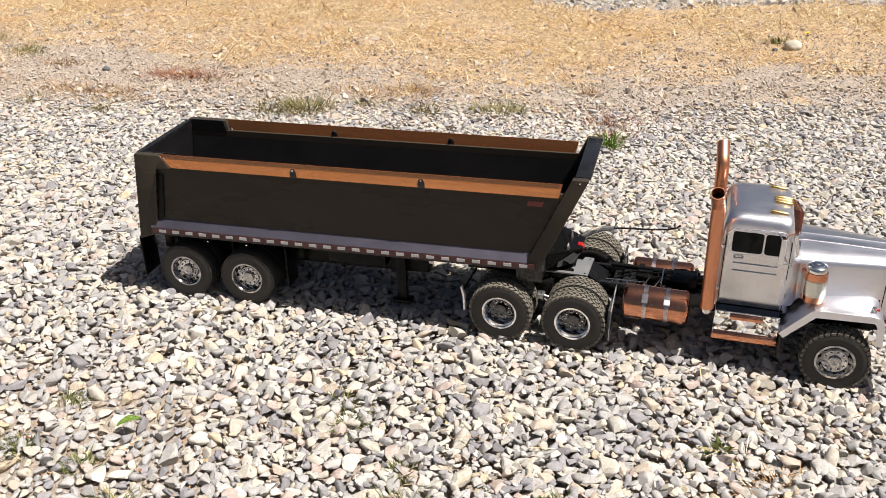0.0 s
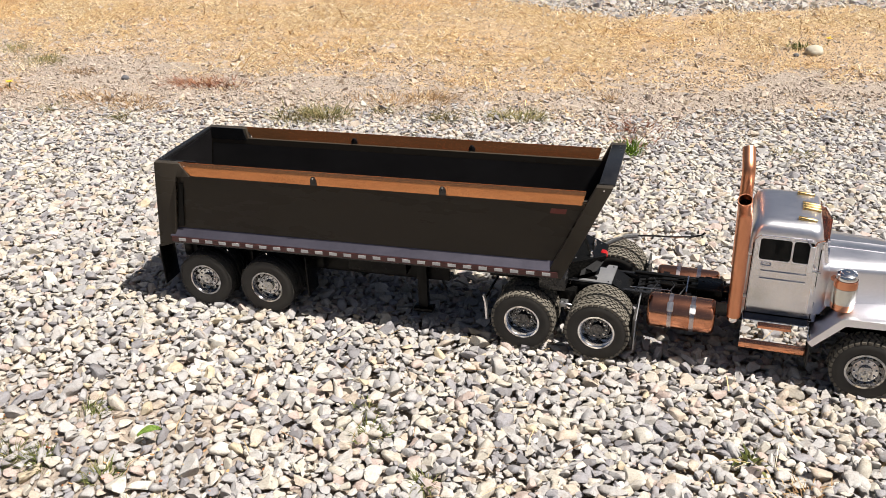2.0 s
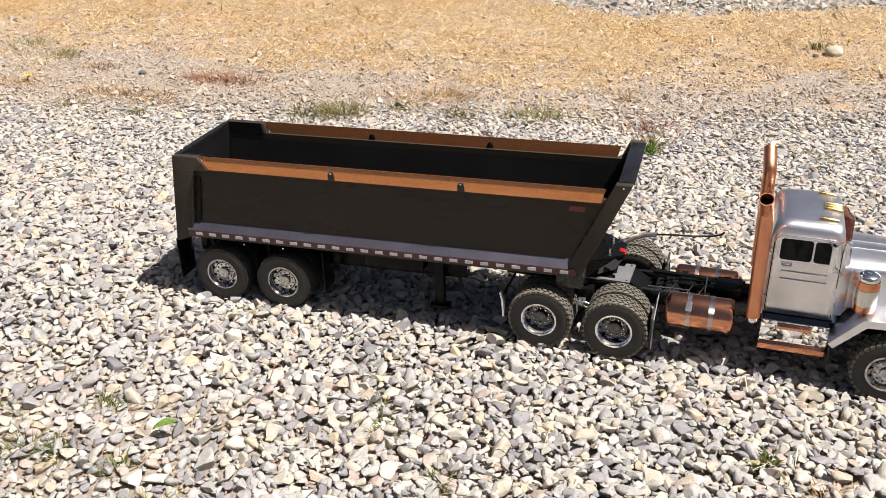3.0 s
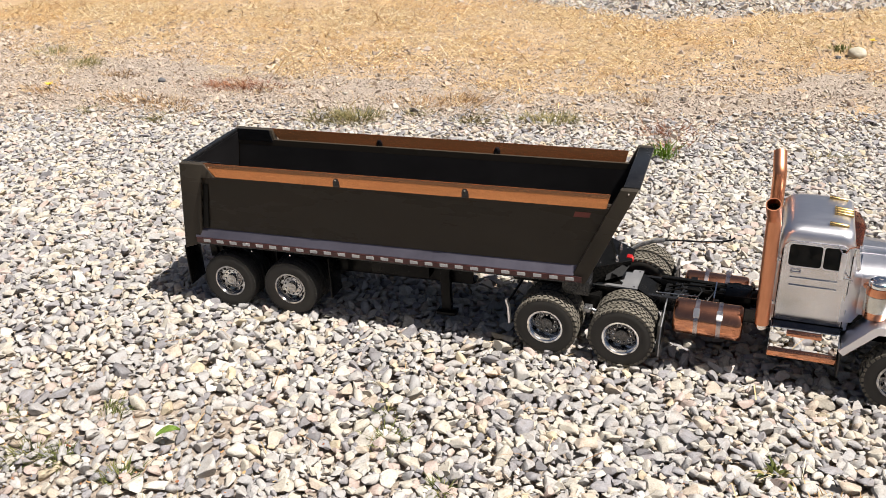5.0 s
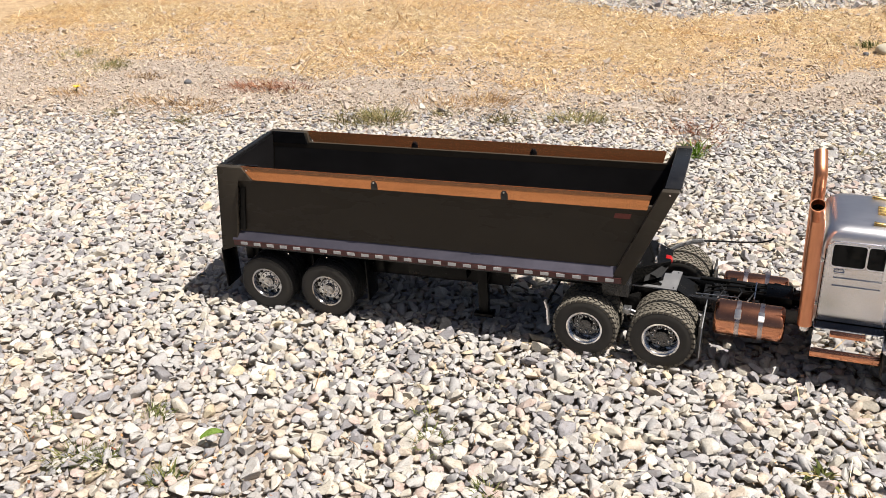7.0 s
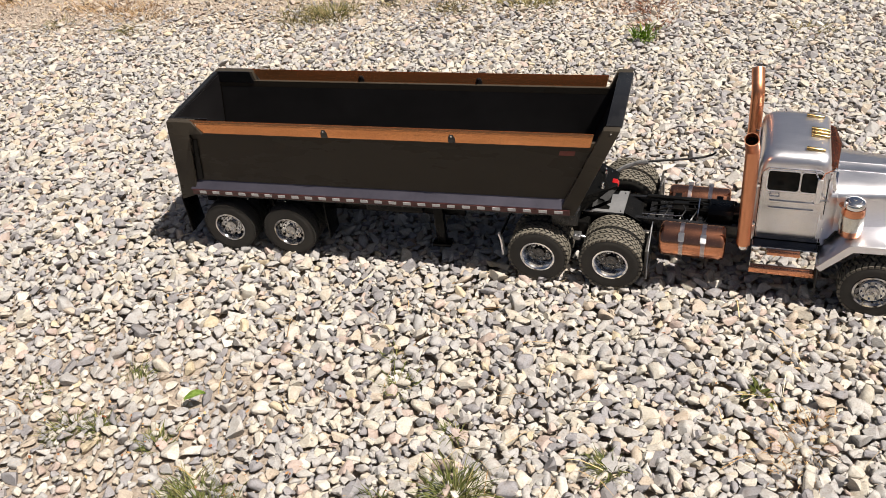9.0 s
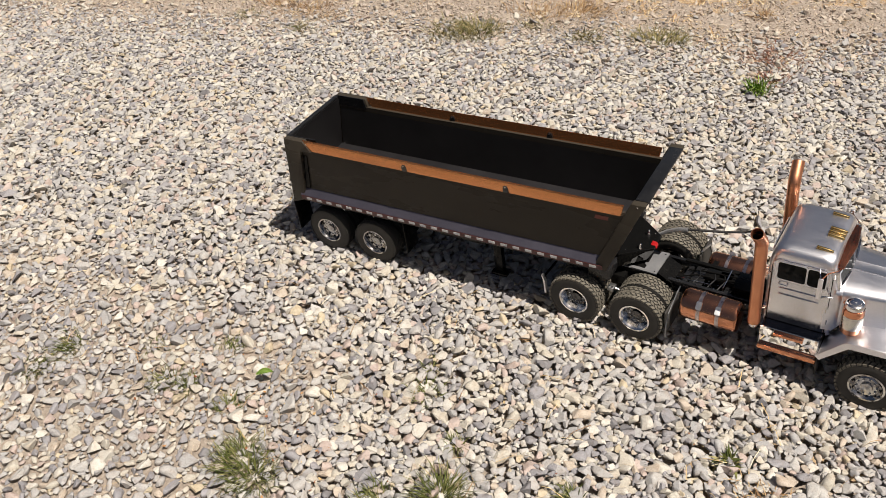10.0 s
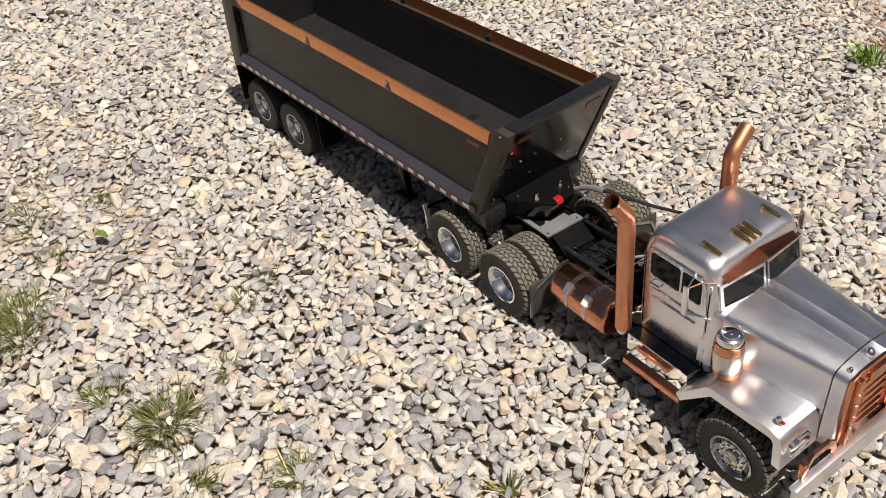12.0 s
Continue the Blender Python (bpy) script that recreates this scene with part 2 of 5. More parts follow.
def box(x0, x1, y0, y1, z0, z1, bevel=0.0, bm=None, seg=2):
    bm = bm or bmesh.new()
    vs = [bm.verts.new((x, y, z)) for x in (x0, x1) for y in (y0, y1) for z in (z0, z1)]
    fs = [bm.faces.new([vs[i] for i in q]) for q in ((0, 1, 3, 2), (4, 6, 7, 5), (0, 4, 5, 1), (2, 3, 7, 6), (0, 2, 6, 4), (1, 5, 7, 3))]
    if bevel:
        es = list({e for f in fs for e in f.edges})
        bmesh.ops.bevel(bm, geom=es, offset=bevel, segments=seg, affect="EDGES", profile=0.5)
    return bm


def prism(outline, axis, a, b, bevel=0.0, bm=None, seg=2, only_outline=False):
    """A closed outline in the two other axes, extruded along axis from a to b."""
    bm = bm or bmesh.new()

    def at(p, w):
        return {"x": (w, p[0], p[1]), "y": (p[0], w, p[1]), "z": (p[0], p[1], w)}[axis]
    lo, hi = [bm.verts.new(at(p, a)) for p in outline], [bm.verts.new(at(p, b)) for p in outline]
    n = len(outline)
    fs = [bm.faces.new(lo), bm.faces.new(hi[::-1])] + [bm.faces.new((lo[i], hi[i], hi[(i + 1) % n], lo[(i + 1) % n])) for i in range(n)]
    if bevel:
        es = list({e for f in fs for e in f.edges})
        bmesh.ops.bevel(bm, geom=es, offset=bevel, segments=seg, affect="EDGES", profile=0.5)
    return bm


def lathe(profile, axis="y", steps=28, bm=None, centre=(0, 0, 0), cap=True):
    """Profile of (radius, along) turned about an axis through centre."""
    bm = bm or bmesh.new()
    c = Vector(centre)

    def at(r, w, a):
        u, v = r * math.cos(a), r * math.sin(a)
        return c + Vector({"x": (w, u, v), "y": (u, w, v), "z": (u, v, w)}[axis])
    rings = [[bm.verts.new(at(r, w, 2 * math.pi * k / steps)) for k in range(steps)] for r, w in profile]
    for p, q in zip(rings, rings[1:]):
        for k in range(steps):
            bm.faces.new((p[k], p[(k + 1) % steps], q[(k + 1) % steps], q[k]))
    if cap:
        bm.faces.new(rings[0][::-1])
        bm.faces.new(rings[-1])
    return bm


def tube(points, radius, steps=12, bm=None, hollow=0.0):
    """A round bar along points; hollow: wall thickness of an open pipe."""
    bm = bm or bmesh.new()
    pts = [Vector(p) for p in points]

    def sweep(r):
        rings, side = [], None
        for i, p in enumerate(pts):
            d = (pts[min(i + 1, len(pts) - 1)] - pts[max(i - 1, 0)]).normalized()
            side = (side - d * side.dot(d)).normalized() if side else d.orthogonal().normalized()
            up = d.cross(side)
            rings.append([bm.verts.new(p + r * (math.cos(a) * side + math.sin(a) * up)) for a in [2 * math.pi * k / steps for k in range(steps)]])
        for p, q in zip(rings, rings[1:]):
            for k in range(steps):
                bm.faces.new((p[k], p[(k + 1) % steps], q[(k + 1) % steps], q[k]))
        return rings
    outer = sweep(radius)
    if hollow:
        inner = sweep(radius - hollow)
        for a, b in ((outer[0], inner[0]), (outer[-1], inner[-1])):
            for k in range(steps):
                bm.faces.new((a[k], a[(k + 1) % steps], b[(k + 1) % steps], b[k]))
    else:
        bm.faces.new(outer[0][::-1])
        bm.faces.new(outer[-1])
    return bm


def loft(rings, bm=None, cap=True):
    bm = bm or bmesh.new()
    vs = [[bm.verts.new(p) for p in ring] for ring in rings]
    n = len(vs[0])
    for a, b in zip(vs, vs[1:]):
        for k in range(n):
            bm.faces.new((a[k], a[(k + 1) % n], b[(k + 1) % n], b[k]))
    if cap:
        bm.faces.new(vs[0][::-1])
        bm.faces.new(vs[-1])
    return bm


def thing(name, label, category, m=None, group="", kind=""):
    ob = new(name)
    ob.empty_display_size = 0.02
    if m is not None:
        ob.matrix_basis = m
    return tagged(ob, label, category, group, kind)


def bolt(parent, p, axis="y", r=0.0022, h=0.002, material=None, name="bolt"):
    s = {"x": (1, 0, 0), "y": (0, 1, 0), "z": (0, 0, 1)}[axis]
    prof = [(r, -h), (r, h * 0.6), (r * 0.6, h)]
    return part(name, lathe(prof, axis, 8, None, p), material or CHROME, parent)

# ---- ground ----
GB_X = [-2.4, -1.04, -0.8, -0.59, -0.34, -0.1, 0.2, 0.58, 0.86, 1.15, 2.6]
GB_Y = [0.45, 0.69, 0.76, 0.84, 0.87, 0.93, 1.00, 1.06, 1.18, 1.26, 1.6]
ST_X = [-2.4, -1.84, -1.23, -0.93, -0.62, -0.34, 0.06, 0.29, 0.52, 0.76, 1.0, 1.4, 2.6]
ST_Y = [1.45, 1.54, 1.52, 1.49, 1.45, 1.46, 1.41, 1.48, 1.60, 1.67, 1.80, 1.95, 2.2]


def gravel_edge(x):
    return np.interp(x, GB_X, GB_Y)


def straw_edge(x):
    return np.interp(x, ST_X, ST_Y)


def far_edge(x):
    return np.interp(x, [-2.4, -0.9, -0.05, 0.21, 0.42, 0.61, 0.91, 1.13, 2.6], [3.2, 2.78, 2.52, 2.35, 2.37, 2.47, 2.60, 2.71, 2.9])


def ground_height(x, y):
    """The soil lies under the deep stones and comes up to the surface beyond them."""
    e = np.clip((y - gravel_edge(x) + 0.25) / 0.45, 0, 1)
    dust = 0.0155 * np.clip((0.50 - x) / 0.4, 0, 1) * np.clip((-0.08 - y) / 0.22, 0, 1) * np.clip((y + 0.95) / 0.25, 0, 1) * np.clip((x + 1.2) / 0.4, 0, 1)  # silted-up stones beside the path
    return -0.020 + 0.016 * e + 0.006 * np.clip((y - 0.1) / 0.3, 0, 1) * (1 - e) + dust


def build_ground():
    xs = np.concatenate([[-60, -25, -10, -5], np.arange(-3.2, 3.61, 0.05), [5, 10, 25, 60]])
    ys = np.concatenate([[-60, -25, -8, -3], np.arange(-1.5, 4.51, 0.05), [6, 10, 20, 40, 90]])
    X, Y = np.meshgrid(xs, ys)
    rng = np.random.default_rng(5)
    Z = ground_height(X, Y) + rng.normal(0, 0.0012, X.shape)
    n, m = X.shape
    idx = np.arange(n * m).reshape(n, m)
    faces = np.stack([idx[:-1, :-1], idx[:-1, 1:], idx[1:, 1:], idx[1:, :-1]], -1).reshape(-1, 4)
    me = bpy.data.meshes.new("ground")
    me.from_pydata(np.stack([X, Y, Z], -1).reshape(-1, 3).tolist(), [], faces.tolist())
    for p in me.polygons:
        p.use_smooth = True
    at = me.attributes.new("straw", "FLOAT", "POINT")
    s = np.clip((Y - straw_edge(X) + 0.24) / 0.5, 0, 1) * np.clip((far_edge(X) + 0.05 - Y) / 0.15, 0, 1)
    at.data.foreach_set("value", (s * 0.75 - 0.05).ravel().astype(np.float32))
    me.materials.append(SOIL)
    return tagged(new("ground", me), "dry pale soil under gravel and straw-coloured grass", "ground", kind="structure")


build_ground()


def rock_template(rng, points):
    """An angular chip: the hull of points on a lopsided ellipsoid."""
    d = rng.normal(size=(points, 3))
    d /= np.linalg.norm(d, axis=1)[:, None]
    d *= rng.uniform(0.90, 1.08, (points, 1))
    for _ in range(rng.integers(3, 6)):
        n = rng.normal(size=3)
        n /= np.linalg.norm(n)
        d = d - np.maximum(d @ n - rng.uniform(0.30, 0.60), 0)[:, None] * n
    d *= np.array([1.0, rng.uniform(0.58, 0.92), rng.uniform(0.38, 0.62)])
    bm = bmesh.new()
    for p in d:
        bm.verts.new(p)
    bmesh.ops.convex_hull(bm, input=bm.verts[:], use_existing_faces=False)
    loose = [v for v in bm.verts if not v.link_faces]
    bmesh.ops.delete(bm, geom=loose, context="VERTS")
    return template(bm, 9)


def pebble_template(rng, level=2):
    """A crushed stone with worn edges: a ball with several broken faces."""
    bm = bmesh.new()
    bmesh.ops.create_icosphere(bm, subdivisions=level, radius=1.0)
    spin = turns(rng, 1, 1.0)[0]
    d = np.array([v.co[:] for v in bm.verts]) @ spin.T
    seed = rng.uniform(0, 50)
    d *= np.array([[1 + 0.20 * noise.noise((a * 1.1 + seed, b * 1.1, c * 1.1))] for a, b, c in d])
    for _ in range(rng.integers(9, 14)):
        n = rng.normal(size=3)
        n /= np.linalg.norm(n)
        over = np.maximum(d @ n - rng.uniform(0.28, 0.60), 0)
        d = d - over[:, None] * n
    d *= np.array([1.0, rng.uniform(0.58, 0.92), rng.uniform(0.38, 0.62)])
    for v, p in zip(bm.verts, d):
        v.co = p
    return template(bm)


def template(bm, limit=0.06):
    """Points, triangles, and which triangles lie in a broken face."""
    bmesh.ops.triangulate(bm, faces=bm.faces[:])
    bmesh.ops.recalc_face_normals(bm, faces=bm.faces)
    bm.verts.index_update()
    v = np.array([x.co[:] for x in bm.verts])
    f = np.array([[x.index for x in fa.verts] for fa in bm.faces])
    flat = np.array([any(e.calc_face_angle(1) < limit for e in fa.edges) for fa in bm.faces])
    bm.free()
    return v / np.abs(v).max(), f, flat


def turns(rng, n, tilt):
    """Random turns about z after a random tilt, as n 3x3 matrices."""
    a, b, c = rng.uniform(0, 2 * np.pi, n), rng.normal(0, tilt, n), rng.normal(0, tilt, n)
    def rot(t, i, j):
        m = np.tile(np.eye(3), (n, 1, 1))
        m[:, i, i], m[:, j, j], m[:, i, j], m[:, j, i] = np.cos(t), np.cos(t), -np.sin(t), np.sin(t)
        return m
    return rot(a, 0, 1) @ rot(b, 1, 2) @ rot(c, 0, 2)


def scatter(name, templates, place, size, rng, material, parent, tilt=0.55):
    """One mesh of many pebbles, by template in turn."""
    R = turns(rng, len(place), tilt)
    V, F, S, off = [], [], [], 0
    for k, (tv, tf, flat) in enumerate(templates):
        sel = np.arange(k, len(place), len(templates))
        pts = np.einsum("nij,vj->nvi", R[sel], tv) * size[sel][:, None, None] + place[sel][:, None, :]
        V.append(pts.reshape(-1, 3))
        F.append((tf[None] + (np.arange(len(sel)) * len(tv))[:, None, None] + off).reshape(-1, 3))
        S.append(np.tile(~flat, len(sel)))
        off += len(sel) * len(tv)
    V, F = np.concatenate(V).astype(np.float32), np.concatenate(F).astype(np.int32)
    me = bpy.data.meshes.new(name)
    me.vertices.add(len(V))
    me.vertices.foreach_set("co", V.ravel())
    me.loops.add(F.size)
    me.loops.foreach_set("vertex_index", F.ravel())
    me.polygons.add(len(F))
    me.polygons.foreach_set("loop_start", np.arange(0, F.size, 3, dtype=np.int32))
    me.polygons.foreach_set("use_smooth", np.concatenate(S))
    me.update(calc_edges=True)
    me.materials.append(material)
    ob = new(name, me)
    ob.parent = parent
    return tagged(ob, kind="stuff")


def jitter_grid(rng, x0, x1, y0, y1, step):
    gx, gy = np.meshgrid(np.arange(x0, x1, step), np.arange(y0, y1, step))
    p = np.stack([gx.ravel(), gy.ravel()], -1)
    return p + rng.uniform(-0.5, 0.5, p.shape) * step * 1.1


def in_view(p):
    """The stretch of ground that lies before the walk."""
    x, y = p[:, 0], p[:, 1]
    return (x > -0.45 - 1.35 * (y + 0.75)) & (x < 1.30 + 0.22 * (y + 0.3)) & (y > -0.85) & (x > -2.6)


def settle(rng, x0, x1, y0, y1, cell=0.0025):
    """Drop stones one by one on the ground until the bed is level: places and half-lengths."""
    nx, ny = int((x1 - x0) / cell), int((y1 - y0) / cell)
    gx, gy = np.meshgrid(x0 + (np.arange(nx) + 0.5) * cell, y0 + (np.arange(ny) + 0.5) * cell)
    H = ground_height(gx, gy) + 0.002
    level = np.maximum(-0.0038, ground_height(gx, gy) + 0.004)
    discs = {}
    for k in range(1, 9):
        u, v = np.meshgrid(np.arange(-k, k + 1), np.arange(-k, k + 1))
        q = (u * u + v * v) / (k + 0.4) ** 2
        discs[k] = (q < 1, np.sqrt(np.clip(1 - q, 0, 1)))
    places, sizes = [], []
    for step, median in ((0.0150, 0.0104), (0.0128, 0.0096), (0.0118, 0.0088), (0.0108, 0.0078), (0.0095, 0.0066), (0.0080, 0.0058), (0.0075, 0.0050)):
        p = jitter_grid(rng, x0 + 0.03, x1 - 0.03, y0 + 0.03, y1 - 0.03, step)
        edge = gravel_edge(p[:, 0]) + rng.normal(0, 0.05, len(p)) + rng.exponential(0.04, len(p))
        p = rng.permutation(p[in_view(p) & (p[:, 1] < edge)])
        r = np.clip(rng.lognormal(np.log(median), 0.25, len(p)), 0.0045, 0.0175) * np.clip(1.09 - 0.22 * (p[:, 1] + 0.2), 0.86, 1.16)
        for (x, y), a in zip(p, r):
            i, j, k = int((x - x0) / cell), int((y - y0) / cell), max(1, min(8, int(a * 0.62 / cell + 0.5)))
            w = H[j - k:j + k + 1, i - k:i + k + 1]
            mask, dome = discs[k]
            h = w[mask]
            base = 0.68 * h.mean() + 0.32 * h.max()
            if base > level[j, i]:
                continue
            z = base + a * 0.22
            np.maximum(w, (z + a * 0.50 * dome) * mask - (1 - mask), out=w)
            places.append((x, y, z))
            sizes.append(a)
    q, a = np.array(places), np.array(sizes)
    over = H[((q[:, 1] - y0) / cell).astype(int), ((q[:, 0] - x0) / cell).astype(int)] - (q[:, 2] + a * 0.5)
    return q[over < 0.0045], a[over < 0.0045]


def build_gravel():
    rng = np.random.default_rng(11)
    fine = [pebble_template(rng) for _ in range(26)]
    mid = [rock_template(rng, 15) for _ in range(20)]
    low = [rock_template(rng, 9) for _ in range(14)]
    tiny = [rock_template(rng, 6) for _ in range(6)]
    bed = tagged(new("gravel_bed"), "loose bed of crushed grey and cream stones on the ground", "gravel", kind="structure")
    q, s = settle(rng, -2.65, 1.85, -0.9, 1.75)
    near = (q[:, 1] < 0.06) & (q[:, 0] > -0.35)
    single = near & (q[:, 1] < -0.22) & (q[:, 0] > 0.32) & (q[:, 0] < 0.78) & (q[:, 2] > -0.006)
    single &= np.cumsum(single) <= 290
    scatter("upper_stones", fine, q[near & ~single], s[near & ~single], rng, STONE, bed, 0.24)
    scatter("far_stones", mid, q[~near], s[~near] * 1.04, rng, STONE, bed, 0.24)
    SINGLE.append((q[single], s[single], fine, bed))
    # the same bed goes on to the sides and behind, in coarser stones
    p = jitter_grid(rng, -3.4, 3.6, -3.6, 2.4, 0.0380)
    e = gravel_edge(p[:, 0]) + rng.normal(0, 0.09, len(p))
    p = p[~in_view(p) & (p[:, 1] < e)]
    s = np.clip(rng.lognormal(np.log(0.0225), 0.25, len(p)), 0.012, 0.030)
    scatter("outer_stones", tiny, np.column_stack([p, rng.normal(-0.008, 0.0025, len(p))]), s, rng, STONE, bed, 0.25)
    # thin scatter of smaller stones over the soil, behind
    p = jitter_grid(rng, -2.4, 2.4, 0.4, 3.6, 0.0120)
    x, y = p[:, 0], p[:, 1]
    patch = np.array([noise.noise((a * 4.0, b * 4.0, 7.0)) for a, b in p])
    dirt = 1.0 - 0.93 * np.clip((y - straw_edge(x) + 0.28 + 0.7 * patch) / 0.6, 0, 1)
    dirt = np.where(y > far_edge(x) + rng.normal(0, 0.10, len(p)), 1.2, dirt)
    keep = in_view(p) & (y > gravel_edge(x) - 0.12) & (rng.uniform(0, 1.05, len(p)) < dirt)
    p = p[keep]
    s = np.clip(rng.lognormal(np.log(0.0050), 0.42, len(p)), 0.0026, 0.014)
    far = p[:, 1] > far_edge(p[:, 0])
    thin = ~far | ((rng.uniform(0, 1, len(p)) < 0.75) & (p[:, 1] < 3.3))
    p, s, far = p[thin], s[thin], far[thin]
    s = np.where(far, s * 1.6, s)
    q = np.column_stack([p, ground_height(p[:, 0], p[:, 1]) + s * 0.15])
    scatter("small_stones", low, q[~far], s[~far], rng, STONE_DUSTY, bed, 0.4)
    scatter("back_stones", low, q[far], s[far], rng, STONE, bed, 0.5)
    p = jitter_grid(rng, -2.2, 2.2, 0.3, 3.2, 0.0112)
    lean = 1.0 - 0.6 * np.clip((p[:, 1] - straw_edge(p[:, 0])) / 0.4, 0, 1)
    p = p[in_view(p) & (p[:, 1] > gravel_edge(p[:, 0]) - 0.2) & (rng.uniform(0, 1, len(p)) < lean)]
    s = rng.uniform(0.0022, 0.0050, len(p))
    scatter("grit", tiny, np.column_stack([p, ground_height(p[:, 0], p[:, 1]) + s * 0.25]), s, rng, STONE_DUSTY, bed)
    return bed


SINGLE = []
build_gravel()


def blades(name, base, height, lean, width, rng, material, parent=None, fan=False):
    """Thin bent blades: two segments each, in one mesh."""
    n = len(base)
    a = rng.uniform(0, 2 * np.pi, n)
    side = np.column_stack([np.cos(a), np.sin(a), np.zeros(n)]) * width[:, None]
    b = rng.uniform(0, 2 * np.pi, n)
    if fan:
        far = base[:, :2].std() * rng.normal(0, 0.9, 2)
        b = np.arctan2(base[:, 1] + far[1], base[:, 0] + far[0]) + rng.normal(0, 0.6, n)
    out = np.column_stack([np.cos(b), np.sin(b), np.zeros(n)])
    up = np.array([0, 0, 1.0])
    h = height[:, None]
    mid = base + up * h * 0.55 * np.cos(lean)[:, None] + out * h * 0.5 * np.sin(lean)[:, None]
    tip = mid + up * h * 0.45 * np.cos(lean * 1.5)[:, None] + out * h * 0.5 * np.sin(lean * 1.5)[:, None]
    V = np.stack([base - side, base + side, mid + side * 0.75, mid - side * 0.75, tip], 1).reshape(-1, 3)
    k = np.arange(n)[:, None] * 5
    F = np.concatenate([k + [0, 1, 2], k + [0, 2, 3], k + [3, 2, 4]], 1).reshape(-1, 3).astype(np.int32)
    me = bpy.data.meshes.new(name)
    me.vertices.add(len(V))
    me.vertices.foreach_set("co", V.astype(np.float32).ravel())
    me.loops.add(F.size)
    me.loops.foreach_set("vertex_index", F.ravel())
    me.polygons.add(len(F))
    me.polygons.foreach_set("loop_start", np.arange(0, F.size, 3, dtype=np.int32))
    me.update(calc_edges=True)
    me.materials.append(material)
    ob = new(name, me)
    if parent:
        ob.parent = parent
    return ob


def build_straw():
    rng = np.random.default_rng(21)
    p = rng.uniform((-2.4, 0.9), (2.3, 3.4), (620000, 2))
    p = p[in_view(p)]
    x, y = p[:, 0], p[:, 1]
    patch = np.array([0.6 * noise.noise((a * 2.2, b * 2.2, 0.0)) + 0.55 * noise.noise((a * 7.5, b * 7.5, 3.0)) + 0.3 * noise.noise((a * 20, b * 20, 5.0)) for a, b in p])
    dens = np.clip((y - straw_edge(x) + 0.20 + 0.75 * patch) / 0.70, 0.0, 1) * np.where(y > far_edge(x) + 0.2 * patch, 0.05, 1.0)
    dens = np.maximum(dens, 0.03 * (y > gravel_edge(x)))
    dens *= np.clip(0.65 + 1.6 * patch, 0.10, 1)
    p = p[rng.uniform(0, 1, len(p)) < dens * 0.9]
    n = len(p)
    long = rng.uniform(0, 1, n) < 0.045
    base = np.column_stack([p, ground_height(p[:, 0], p[:, 1]) + rng.uniform(-0.001, 0.004, n)])
    lean = np.where(long, np.clip(rng.normal(1.2, 0.25, n), 0.3, 1.5), np.clip(rng.normal(1.42, 0.14, n), 0.6, 1.54))
    height = np.where(long, rng.lognormal(np.log(0.050), 0.35, n), rng.lognormal(np.log(0.019), 0.4, n))
    ob = blades("dry_grass", base, height, lean, rng.uniform(0.0007, 0.0016, n), rng, STRAW)
    return tagged(ob, "flattened straw-coloured dry grass behind the gravel", "grass", kind="stuff")


build_straw()


def tuft(name, label, x, y, count, height, spread, material, seed, lean=0.6, width=0.0011, category="weed", wide=1.0):
    rng = np.random.default_rng(seed)
    count = int(count * (1.5 if y < 0.5 else 2.2))
    height = height * (1.0 if y < 0.5 else 1.3)
    p = rng.normal(0, spread * (0.7 if y < 0.5 else 1.0), (count, 2)) * (wide, 1)
    base = np.column_stack([p, np.full(count, -0.003)])
    root = thing(name, label, category, pose(x, y, -0.001 if y < 0.5 else float(ground_height(x, y)) * 0.45))
    tagged(blades("clump", base, 0.95 * height * rng.uniform(0.45, 1.15, count), np.abs(rng.normal(lean, 0.3, count)), rng.uniform(0.6, 1.2, count) * width, rng, material, root, True), kind="stuff")
    return tagged(root, group=name.replace("_", " ") + "s on the ground")


NEAR_TUFTS = [(0.200, -0.519, 230, 0.046, 0.024), (0.249, -0.533, 150, 0.042, 0.022), (0.535, -0.428, 260, 0.050, 0.021),
              (0.709, -0.343, 90, 0.032, 0.012), (0.439, -0.479, 70, 0.034, 0.016), (0.003, -0.325, 60, 0.030, 0.014),
              (0.003, -0.433, 70, 0.030, 0.014), (0.395, -0.256, 70, 0.028, 0.016), (-0.133, -0.386, 45, 0.026, 0.012),
              (-0.047, -0.441, 90, 0.032, 0.016), (-0.285, -0.455, 120, 0.038, 0.022), (-0.307, -0.531, 100, 0.034, 0.020),
              (0.497, -0.330, 40, 0.026, 0.010), (0.649, -0.440, 60, 0.030, 0.014), (0.099, -0.438, 60, 0.030, 0.014), (0.37, -0.203, 26, 0.022, 0.010)]
for i, (x, y, c, h, s) in enumerate(NEAR_TUFTS):
    tuft("grass_tuft", "small green and straw-coloured grass tuft growing between the stones", x, y, c, h, s, GREEN, 100 + i, 1.0, 0.0009)
FAR_TUFTS = [(-0.308, 0.964, 200, 0.040, 0.026), (-0.233, 0.985, 220, 0.046, 0.024), (0.065, 1.066, 150, 0.028, 0.020), (0.287, 1.107, 150, 0.036, 0.024),
             (0.228, 1.102, 90, 0.028, 0.022), (-0.089, 1.072, 70, 0.024, 0.020), (-0.768, 0.846, 90, 0.026, 0.020), (0.955, 0.998, 60, 0.03, 0.02),
             (-1.378, 1.285, 150, 0.030, 0.026), (-1.60, 1.39, 120, 0.030, 0.030), (-1.01, 0.86, 60, 0.022, 0.02)]
